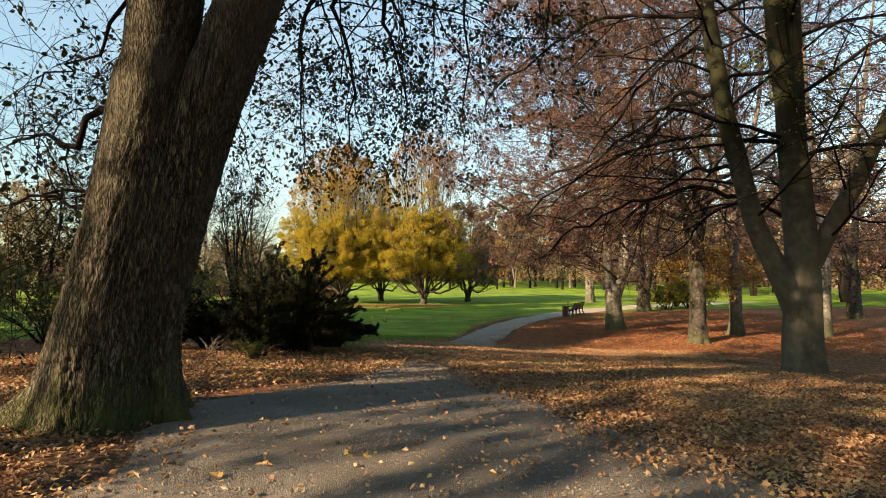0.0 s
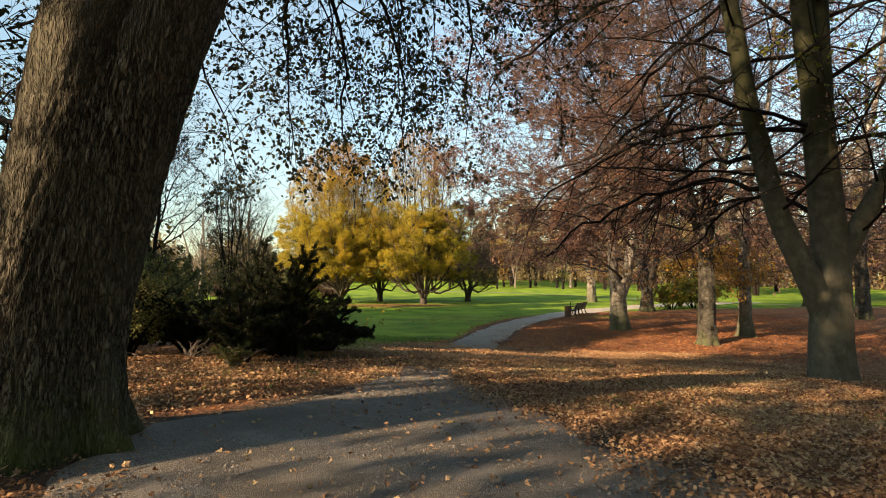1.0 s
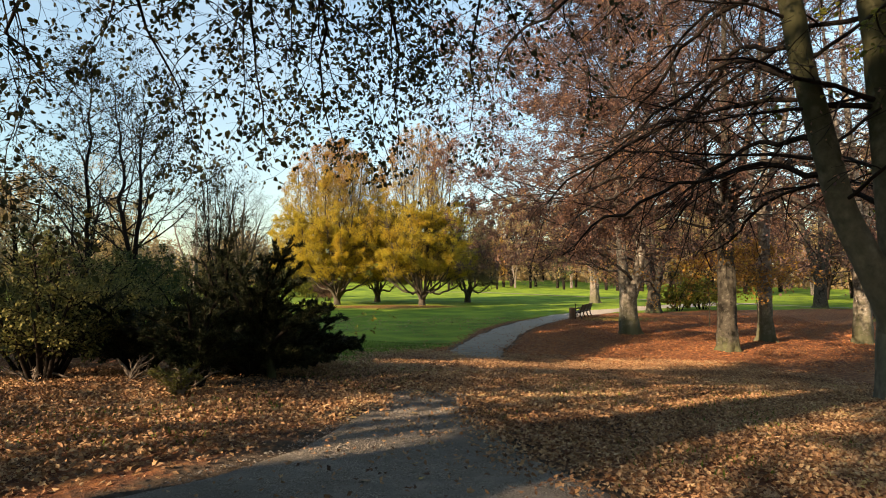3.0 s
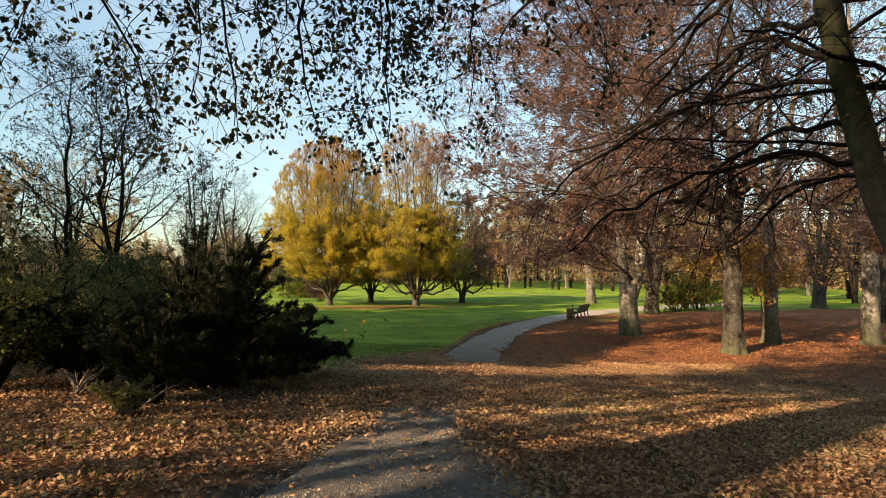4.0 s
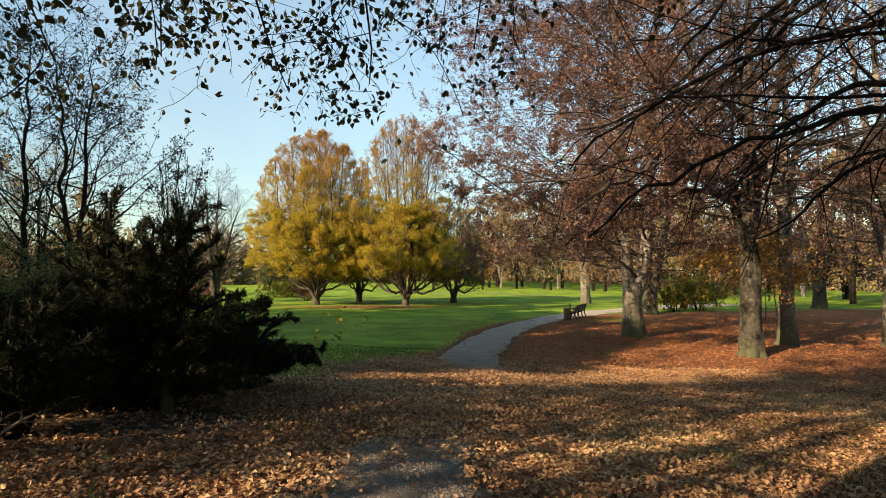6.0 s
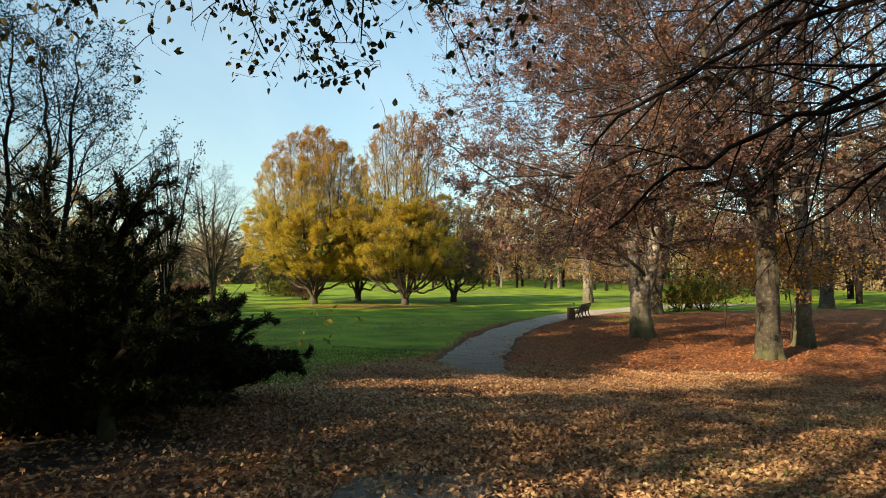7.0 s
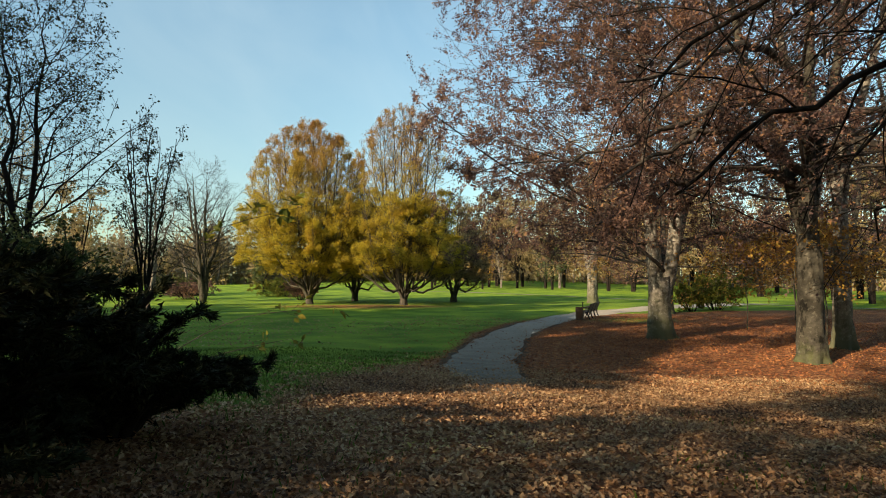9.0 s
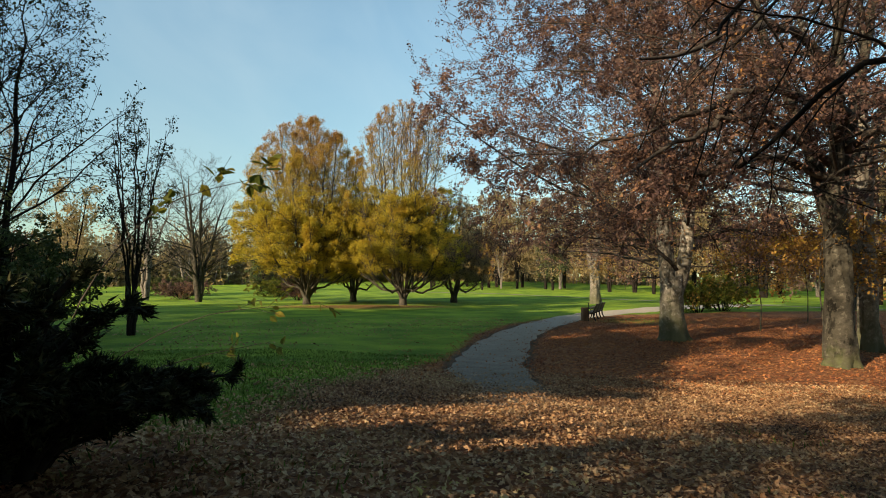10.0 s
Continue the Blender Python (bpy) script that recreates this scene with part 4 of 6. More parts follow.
beech(8.1, 28.95, 0.44, 16.0, 22, "forked copper beech with a pale scarred trunk", fork=2.3, spread=10.0, bark=BARK_PALE, limbs_n=38, per=(12, 10, 40), size=0.088, low=3.7, heads=((-0.25, 0.05, -0.5), (0.46, 0.0, 0.9)))
beech(12.4, 25.4, 0.25, 15, 23, "slender pale copper beech with a flared foot", fork=5.5, spread=6.5, bark=BARK_PALE, limbs_n=9, per=(8, 7, 12), size=0.1, flare=1.2)
beech(15.9, 24.9, 0.3, 15, 24, "stout copper beech with pale bark among fallen leaves", fork=5.0, spread=6.5, bark=BARK_PALE, limbs_n=9, per=(8, 7, 12), size=0.1)
beech(15.2, 45.6, 0.5, 14, 25, "gnarled copper beech with a burred trunk", fork=2.2, spread=8.0, limbs_n=11, per=(8, 7, 12), size=0.14)
beech(14.9, 61.5, 0.5, 14, 26, "pale-trunked beech beside the lawn path", fork=3.6, spread=9.0, bark=BARK_PALE, limbs_n=12, per=(8, 7, 12), size=0.17, leaf=LEAF_FAR)
beech(31.5, 51.6, 0.5, 15, 27, "broad copper beech at the edge of the lawn", fork=3.0, spread=9.0, limbs_n=11, per=(8, 7, 12), size=0.17)
beech(25.0, 36.0, 0.4, 15, 28, "copper beech behind other beeches", fork=4.0, spread=8.0, limbs_n=11, per=(8, 7, 12), size=0.14)


def low_sprays(x, y, z, seed, label, reach=2.2, count=5):
    """Bright lower boughs of a young beech, with a thin stem of its own."""
    rng = np.random.default_rng(seed)
    root = thing("young_beech", x, y, label, "tree", "young beeches")
    z0 = float(land(x, y))
    wood, leaves = Heap(), Heap()
    stem = np.array([[(x, y, z0 - 0.05), (x + 0.05, y, z0 + z * 0.4), (x, y + 0.08, z0 + z * 0.75), (x + 0.1, y, z0 + z * 1.3)]])
    R = np.array([[0.026, 0.022, 0.017, 0.008]])
    P1, R1 = spawn(stem, R, count * 2, 0.62, 1.0, 75, reach / (z * 1.3), 8, rng, lift=-0.02, wob=0.1, thick=0.5)
    P2, R2 = spawn(P1, R1, 7, 0.2, 1.0, 45, 0.45, 5, rng, lift=-0.03, wob=0.12, flat=0.6, thick=0.6)
    wood.tubes(stem, R, 8)
    wood.tubes(P1, np.maximum(R1, 0.006), 4)
    wood.tubes(P2, np.maximum(R2, 0.004), 3)
    hang_leaves(leaves, P2, 22, rng, 0.095, "diamond", 0.2, 0.1, 0.6)
    return finish(root, [("stem", wood, BARK_BEECH, True, ""), ("crown", leaves, LEAF_OCHRE, False, "orange and yellow leaves")])


low_sprays(9.95, 23.9, 2.6, 31, "young beech with orange-yellow leaves beside a grey trunk", 2.5, 7)
low_sprays(13.6, 33.0, 2.8, 32, "young beech with yellow leaves in fallen litter", 2.6, 7)
low_sprays(12.7, 26.6, 2.9, 33, "young beech with golden leaves among grey trunks", 2.6, 7)
low_sprays(14.8, 60.9, 3.4, 34, "young beech with orange leaves on the lawn edge", 3.6, 9)
low_sprays(19.0, 38.0, 3.4, 35, "young beech with rusty leaves behind the beeches", 3.4, 8)


# ---- hornbeams ----
def hornbeam(x, y, height, shape, seed, label, stems=12, r=0.28, per=(12, 7, 6), leafs=9, size=0.12, bare=(0.8, 1.0), leaf=LEAF_YELLOW):
    """A tree of many steep stems; shape: pairs of height share and radius of the crown; bare: height shares over which the leaves thin out."""
    rng = np.random.default_rng(seed)
    root = thing("hornbeam", x, y, label, "tree", "yellow hornbeams")
    z0 = float(land(x, y))
    hs, rs = [p[0] for p in shape], [p[1] for p in shape]
    trunk, limbs, twigs, leaves = Heap(), Heap(), Heap(), Heap()
    ridged_trunk(trunk, [(x, y, z0 - 0.2, r * 1.2), (x, y, z0 + 0.4, r * 1.1), (x, y, z0 + 0.9, r * 0.9)], 30, 22, rng, 0.05, 2.2, 2, 0.35, 0.3, 5)

    def bumps(p):
        return 0.8 + 0.4 * value_noise(p * 0.55 + seed)

    def held(Q):
        """Shortens shoots so that their tips stay within the crown's shape."""
        base, k = Q[:, :1], np.full(len(Q), 0.12)
        for f in (0.25, 0.45, 0.65, 0.85, 1.0):
            tip = base[:, 0] + (Q[:, -1] - base[:, 0]) * f
            h = (tip[:, 2] - z0) / height
            ok = np.hypot(tip[:, 0] - x, tip[:, 1] - y) < np.interp(h, hs, rs, right=0.0) * bumps(tip)
            k = np.where(ok, f, k)
        return base + (Q - base) * k[:, None, None], k

    rows = []
    for i in range(stems):
        t = i * 2.4 + rng.normal(0, 0.15)
        wide = max(rs) * 0.9
        out = wide * math.sqrt((i + 0.3) / stems)
        k = int(np.argmax(rs))
        top = float(np.interp(-out * 1.06, [-q for q in rs[k:]], hs[k:])) * (0.97 + 0.03 * rng.random()) - (0.12 if out > 0.85 * wide else 0)
        c, s, h = math.cos(t), math.sin(t), top * height
        rows.append([(x + 0.12 * c, y + 0.12 * s, z0 + 0.2, r * 0.42), (x + 0.05 * out * c + 0.2 * c, y + 0.05 * out * s + 0.2 * s, z0 + 1.5, r * 0.36), (x + 0.3 * out * c + 0.25 * c, y + 0.3 * out * s + 0.25 * s, z0 + 0.22 * h, r * 0.32), (x + 0.8 * out * c, y + 0.8 * out * s, z0 + h * 0.52, r * 0.22), (x + out * c, y + out * s, z0 + h, 0.015)])
    upright = len(rows)
    lower = int(stems * 1.6)
    for i in range(lower):
        t = i * 2.4 + rng.normal(0, 0.2)
        up = height * (0.19 + 0.36 * (i / lower))
        out = float(np.interp(up / height, hs, rs)) * (0.8 + 0.25 * rng.random())
        c, s = math.cos(t), math.sin(t)
        rows.append([(x + 0.2 * c, y + 0.2 * s, z0 + 0.72 * up, r * 0.18), (x + 0.35 * out * c, y + 0.35 * out * s, z0 + up * 0.9, r * 0.14), (x + 0.7 * out * c, y + 0.7 * out * s, z0 + up * 0.97, r * 0.09), (x + out * c, y + out * s, z0 + up, 0.015)])
    P, R = as_branches(rows, 18)
    P[:, 2:-1] += rng.normal(0, 0.05, P[:, 2:-1].shape)
    limbs.tubes(P, R, 7)

    def clothe(P, R, steep, flat, lift, level, dense, per):
        """Shoots, twigs and leaves on a set of boughs; flat sets lie in tiers."""
        P1, R1 = spawn(P, R, per[0], 0.2, 0.99, steep, 0.36, 7, rng, lift=lift, wob=0.06, flat=flat, sd=9, thick=0.4, tip=0.2, prof=lambda f: 1.05 - 0.5 * f)
        P1, _ = held(P1)
        P2, R2 = spawn(P1, R1, per[1], 0.12, 1.0, 40, 0.5, 4, rng, lift=lift * 0.8, wob=0.08, flat=max(flat, 0.5), sd=10, thick=0.5)
        P2, _ = held(P2)
        P3, R3 = spawn(P2, R2, per[2], 0.15, 1.0, 38, 0.55, 2, rng, lift=lift * 0.5, wob=0.1, flat=flat, sd=10, thick=0.6)
        P3, k3 = held(P3)
        P3, R3 = P3[k3 > 0.2], R3[k3 > 0.2]
        limbs.tubes(P1, np.maximum(R1 * 0.7, 0.016), 4)
        twigs.tubes(P2, np.maximum(R2, 0.014), 3)
        twigs.tubes(P3[::3], np.maximum(R3[::3], 0.011), 3)
        share = np.interp((P3[:, 0, 2] - z0) / height + 0.3 * (value_noise(P3[:, 0] * 0.5 + 9) - 0.5), bare, (1.0, 0.12)) * dense
        share = share * np.interp(value_noise(P3[:, 0] * 0.9 + 31), (0.25, 0.5), (0.25, 1.0))
        share = share * ((P3[:, 0, 2] - z0) / height > 0.125 + 0.05 * value_noise(P3[:, 0] * 0.7))
        hang_leaves(leaves, P3[rng.random(len(P3)) < share], leafs, rng, size, "chip", 0.1, 0.1, level)

    clothe(P[:upright], R[:upright], lambda f: 42 - 24 * f, 0.0, 0.075, 0.6, 1.0, per)
    clothe(P[upright:], R[upright:], 48, 0.85, 0.0, 0.9, 1.0, (9, 6, 5))
    return finish(root, [("trunk", trunk, BARK_TRUNK, True, ""), ("bough_frame", limbs, BARK_HORNBEAM, True, ""), ("twigwork", twigs, BARK_HORNBEAM, True, ""), ("crown", leaves, leaf, False, "yellow leaves, browner and thinner at the top")])


hornbeam(-11.3, 60.5, 17.0, ((0.11, 0.8), (0.16, 5.4), (0.22, 6.8), (0.45, 6.5), (0.6, 5.9), (0.75, 4.9), (0.88, 3.3), (0.96, 1.9), (1.0, 0.8)), 41, "broad yellow hornbeam turning brown at its top", stems=24, per=(12, 6, 5), leafs=27, size=0.1, bare=(0.95, 1.3))
hornbeam(-2.65, 58.3, 17.8, ((0.11, 0.8), (0.16, 4.6), (0.25, 5.7), (0.38, 5.3), (0.48, 4.2), (0.6, 3.9), (0.78, 3.8), (0.9, 2.9), (0.97, 1.6), (1.0, 0.6)), 42, "upright yellow hornbeam with a thin bare top", stems=22, per=(12, 6, 5), leafs=22, size=0.095, bare=(0.6, 1.1))
hornbeam(-8.0, 67.0, 12.0, ((0.1, 1.0), (0.18, 3.4), (0.4, 4.0), (0.7, 3.2), (0.92, 1.6), (1.0, 0.5)), 43, "golden hornbeam standing behind two larger ones", stems=9, per=(10, 6, 5), leafs=16, bare=(0.85, 1.1))


hornbeam(2.0, 64.5, 11.5, ((0.06, 0.8), (0.13, 3.2), (0.3, 4.2), (0.6, 3.6), (0.85, 2.0), (1.0, 0.5)), 44, "dull brown hornbeam behind a yellow one", stems=9, per=(9, 6, 5), leafs=9, bare=(0.8, 1.1), leaf=LEAF_FAR)


# ---- bare trees and tall shrubs ----
def bare_tree(x, y, height, seed, label, stems=2, r=0.14, spread=0.35, leaf=None, per=(12, 7, 5), lean=0.1, name="bare_tree", group="bare trees", wood=None, leafs=2, size=0.09, fine=True, lo=0.28):
    rng = np.random.default_rng(seed)
    root = thing(name, x, y, label, "tree", group)
    z0 = float(land(x, y))
    trunk, twigs, leaves = Heap(), Heap(), Heap()
    rows = []
    for i in range(stems):
        t = i * 6.283 / max(stems, 1) + rng.random()
        o = lean * height * (0.4 + 0.6 * rng.random())
        c, s = math.cos(t), math.sin(t)
        h = height * (0.8 + 0.2 * rng.random())
        rows.append([(x + 0.1 * c, y + 0.1 * s, z0 - 0.1, r), (x + 0.2 * o * c, y + 0.2 * o * s, z0 + h * 0.3, r * 0.8), (x + 0.6 * o * c, y + 0.6 * o * s, z0 + h * 0.65, r * 0.5), (x + o * c, y + o * s, z0 + h, 0.012)])
    P, R = as_branches(rows, 16)
    P[:, 2:] += np.cumsum(rng.normal(0, 0.0065 * height, (stems, 14, 3)), axis=1) * np.array([1, 1, 0.3])
    trunk.tubes(P, R, 9)
    P1, R1 = spawn(P, R, per[0], lo, 0.98, lambda f: 55 - 15 * f, spread, 9, rng, lift=0.02, wob=0.1, sd=10, thick=0.45, tip=0.2)
    P2, R2 = spawn(P1, R1, per[1], 0.2, 1.0, 42, 0.45, 6, rng, lift=0.01, wob=0.12, sd=10, thick=0.55)
    P3, R3 = spawn(P2, R2, per[2], 0.2, 1.0, 40, 0.5, 3, rng, lift=0.0, wob=0.14, sd=10, thick=0.6)
    trunk.tubes(P1, np.maximum(R1, 0.01), 5)
    (twigs if fine else trunk).tubes(P2, np.maximum(R2, 0.007), 3)
    if fine:
        twigs.tubes(P3, np.maximum(R3, 0.005), 3)
    if leaf:
        hang_leaves(leaves, P3, leafs, rng, size * (1 if fine else 1.3), "diamond" if fine else "chip", 0.8, 0.06, 0.2, lo=0.5)
    return finish(root, [("trunk", trunk, wood or BARK_TWIG, True, ""), ("twigwork", twigs, wood or BARK_TWIG, True, ""), ("crown", leaves, leaf, False, "")])


bare_tree(-13.3, 26.0, 12.8, 51, "nearly bare twin-stemmed tree with last dark leaves", 2, 0.12, 0.42, LEAF_DARK, (17, 9, 6), 0.08, leafs=3, size=0.09)
bare_tree(-16.0, 27.0, 12.8, 52, "nearly bare slender tree behind shrubs", 1, 0.12, 0.42, LEAF_DARK, (17, 9, 6), 0.04, leafs=3, size=0.09)
bare_tree(-11.6, 30.5, 8.6, 53, "clump of tall bare upright stems on the lawn", 9, 0.05, 0.2, LEAF_DARK, (7, 5, 4), 0.13, name="tall_shrub", leafs=2)
bare_tree(-22.6, 65.0, 13.0, 54, "bare spreading tree on the lawn", 5, 0.22, 0.46, None, (14, 9, 7), 0.3, lo=0.15, wood=BARK_BEECH)
bare_tree(-30.0, 70.0, 13, 55, "bare grey tree at the lawn edge", 4, 0.2, 0.34, None, (13, 8, 6), 0.2, wood=BARK_GREY)
bare_tree(-24.0, 40.0, 10, 56, "bare dark tree behind shrubs", 3, 0.15, 0.36, LEAF_FAR, (14, 8, 6), 0.14, leafs=3)
bare_tree(-32.0, 45.0, 11, 57, "dull brown half-bare tree", 3, 0.18, 0.36, LEAF_FAR, (14, 8, 6), 0.14, leafs=5, size=0.14)


# ---- shrubs ----
def juniper(x, y, seed, label, boughs, per=(12, 9, 17), size=0.042, name="juniper", leaf=LEAF_YEW, wood=BARK_TWIG, trunk=None):
    """A spreading bush of feathery plumes; boughs: rows of dx, dy and rise of each tip."""
    rng = np.random.default_rng(seed)
    root = thing(name, x, y, label, "shrub", "dark shrubs")
    z0 = float(land(x, y))
    stems, needles = Heap(), Heap()
    rows = []
    for dx, dy, up in boughs:
        rows.append([(x + 0.08 * dx, y + 0.08 * dy, z0 - 0.05, 0.045), (x + 0.25 * dx, y + 0.25 * dy, z0 + 0.52 * up, 0.035), (x + 0.6 * dx, y + 0.6 * dy, z0 + 0.88 * up, 0.02), (x + dx, y + dy, float(land(x + dx, y + dy)) * 0.5 + z0 * 0.5 + up, 0.006)])
    P, R = as_branches(rows, 12)
    stems.tubes(P, R, 6)
    P1, R1 = spawn(P, R, per[0], 0.15, 1.0, 42, 0.25, 8, rng, lift=0.015, wob=0.08, flat=0.75, sd=11, thick=0.5, prof=lambda f: 1.1 - 0.85 * f)
    P2, R2 = spawn(P1, R1, per[1], 0.1, 1.0, 36, 0.38, 3, rng, lift=0.015, wob=0.13, flat=0.7, sd=12, thick=0.6)
    stems.tubes(P1, np.maximum(R1, 0.004), 4)
    for Q, k in ((P1, per[2] * 2), (P2, per[2])):
        pos, T = leaf_places(Q, k, rng, 0.012, 0.05)
        needles.leaves(pos, T + rng.normal(0, 0.4, T.shape), rng.normal(0, 0.6, T.shape) + np.array([0, 0, 0.7]), size * (0.6 + 0.8 * rng.random(len(pos))), "spray")
    if trunk:
        bole = Heap()
        ridged_trunk(bole, trunk, 18, 24, rng, 0.012, 2.0, 3.0, 0.3, 0.15, 4)
        piece("trunk", bole.mesh("trunk", BARK_BEECH, True, root.location), root, "bare grey leaning trunk")
    return finish(root, [("stem_clump", stems, wood, True, ""), ("foliage", needles, leaf, False, "feathery black-green needles")])


def ring(n, rx, ry, up, seed, spin=0.0):
    rng = np.random.default_rng(seed)
    t = np.arange(n) * 6.283 / n + spin + rng.normal(0, 0.2, n)
    q = 0.55 + 0.45 * rng.random(n)
    return [(rx * q[i] * math.cos(t[i]), ry * q[i] * math.sin(t[i]), up * (0.55 + 0.55 * rng.random())) for i in range(n)]


front_free = [q for q in ring(16, 1.35, 1.1, 0.42, 60) + ring(14, 1.25, 1.0, 0.9, 62) if q[1] > -0.3 or q[0] < -0.2 or q[0] > 0.75]
juniper(-2.85, 9.8, 61, "sprawling black-green juniper with upswept plumes beside the path",
        front_free + [q for q in ring(18, 0.85, 0.7, 1.25, 63) if q[1] < 0.25 and q[0] < 0.55] + [(0.5, 0.02, 1.76), (0.42, -0.1, 1.6), (0.3, -0.05, 1.68), (0.58, 0.08, 1.46), (0.15, -0.2, 1.55), (0.62, 0.0, 1.25), (0.72, 0.2, 0.98), (-0.2, -0.2, 1.45), (-0.5, 0.1, 1.25), (0.8, 0.9, 0.75), (0.6, 1.15, 0.72), (0.95, 0.7, 0.5)],
        per=(18, 10, 16), size=0.04, trunk=[(-2.56, 9.62, 1.15, 0.06), (-2.6, 9.66, 1.5, 0.052), (-2.7, 9.7, 1.9, 0.045), (-2.7, 9.75, 2.3, 0.03)])
juniper(-3.5, 10.4, 64, "dense dark juniper with pointed plumes over the leaf litter", ring(14, 1.2, 1.0, 0.45, 59) + ring(14, 1.15, 0.95, 1.0, 65) + ring(10, 0.7, 0.6, 1.35, 66) + [(0.2, 0.28, 1.7), (0.25, -0.45, 1.8), (0.1, -0.35, 1.68), (-0.4, 0.1, 1.6), (0.45, -0.2, 1.45)], per=(16, 9, 15), size=0.044)
juniper(-4.4, 9.9, 56, "broad dark juniper under an olive shrub", ring(13, 1.25, 0.9, 0.5, 55) + ring(10, 1.1, 0.9, 0.9, 54) + ring(5, 0.5, 0.5, 1.15, 53))
juniper(-3.6, 9.45, 67, "low dark juniper over fallen leaves", ring(12, 1.0, 0.6, 0.8, 68), per=(12, 8, 12))
juniper(-3.15, 8.65, 58, "low dark juniper over dead twigs and litter", ring(11, 0.75, 0.55, 0.6, 57) + ring(8, 0.55, 0.45, 1.0, 50), per=(12, 8, 12))
juniper(-2.55, 11.3, 69, "low dark juniper reaching over the lawn edge", ring(15, 1.0, 0.8, 0.6, 70) + ring(8, 0.7, 0.5, 0.95, 71) + [(0.78, 0.78, 0.42), (0.7, 0.66, 0.34), (0.6, 0.8, 0.3), (0.66, 0.5, 0.44)], per=(13, 9, 14), size=0.046)
juniper(-3.0, 7.95, 52, "half-dead grey juniper sprays hanging over the litter", ring(7, 0.28, 0.24, 0.26, 51), per=(8, 7, 6), size=0.04, leaf=LEAF_OLIVE, wood=DEAD_WOOD)


def leafy_shrub(x, y, height, wide, seed, label, leaf=LEAF_OLIVE, stems=16, size=0.04, per=(9, 7, 10), wood=BARK_TWIG, name="leafy_shrub", group="leafy shrubs"):
    rng = np.random.default_rng(seed)
    root = thing(name, x, y, label, "shrub", group)
    z0 = float(land(x, y))
    stemh, leaves = Heap(), Heap()
    rows = []
    for i in range(stems):
        t, o = i * 2.4 + rng.normal(0, 0.2), wide * math.sqrt((i + 0.5) / stems)
        h = height * (1.05 - 0.45 * (o / wide) ** 2) * (0.8 + 0.3 * rng.random())
        c, s = math.cos(t), math.sin(t)
        rows.append([(x + 0.15 * o * c, y + 0.15 * o * s, z0 - 0.05, 0.03), (x + 0.45 * o * c, y + 0.45 * o * s, z0 + 0.5 * h, 0.02), (x + 0.8 * o * c, y + 0.8 * o * s, z0 + 0.85 * h, 0.012), (x + o * c, y + o * s, z0 + h, 0.004)])
    P, R = as_branches(rows, 10)
    stemh.tubes(P, R, 6)
    P1, R1 = spawn(P, R, per[0], 0.2, 1.0, 50, 0.36, 6, rng, lift=0.0, wob=0.14, sd=12, thick=0.5)
    P2, R2 = spawn(P1, R1, per[1], 0.15, 1.0, 45, 0.45, 3, rng, lift=-0.03, wob=0.15, sd=12, thick=0.6)
    stemh.tubes(P1, np.maximum(R1, 0.004), 4)
    if size < 0.05:
        stemh.tubes(P2[::2], np.maximum(R2[::2], 0.002), 3)
    hang_leaves(leaves, P2, per[2], rng, size, "diamond", 0.3, 0.03, 0.4)
    return finish(root, [("stem_clump", stemh, wood, True, ""), ("crown", leaves, leaf, False, "")])


leafy_shrub(-6.0, 10.2, 1.75, 1.4, 71, "olive-green shrub with small dull leaves beside dark junipers")
leafy_shrub(-5.0, 8.9, 1.5, 1.0, 70, "sunlit olive shrub with feathery leaves over the litter", stems=12)
leafy_shrub(-8.4, 11.8, 1.5, 1.6, 72, "thick olive shrub behind the great tree")
leafy_shrub(-7.0, 13.0, 1.9, 1.8, 74, "tall olive shrub behind other shrubs")
leafy_shrub(-4.9, 12.8, 1.7, 1.3, 75, "dark leafy shrub behind junipers", stems=10)
leafy_shrub(-13.5, 14.0, 2.4, 2.4, 76, "broad dull shrub in the shade", size=0.09)
leafy_shrub(-18.0, 20.0, 3.4, 3.2, 77, "large dark shrub at the park edge", size=0.12)
# Stands out of view; added to throw shade over the near path.
leafy_shrub(-5.2, -4.6, 5.0, 1.6, 73, "unseen tall leafy shrub added to shade the near path", LEAF_OLIVE, size=0.1, stems=16, group="sunny side shrubs")
leafy_shrub(-24.0, 27.0, 4.4, 3.6, 78, "large brownish shrub at the park edge", LEAF_FAR, size=0.15)
leafy_shrub(-12.8, 25.5, 3.6, 1.9, 80, "dark green shrub beneath bare trees", LEAF_FIR, size=0.11, stems=16)
leafy_shrub(-15.2, 30.5, 3.4, 2.4, 81, "dull green shrub at the lawn edge", LEAF_FIR, size=0.12, stems=16)
leafy_shrub(-12.5, 21.0, 1.9, 2.0, 79, "low green shrub on the lawn", LEAF_OLIVE, size=0.09)


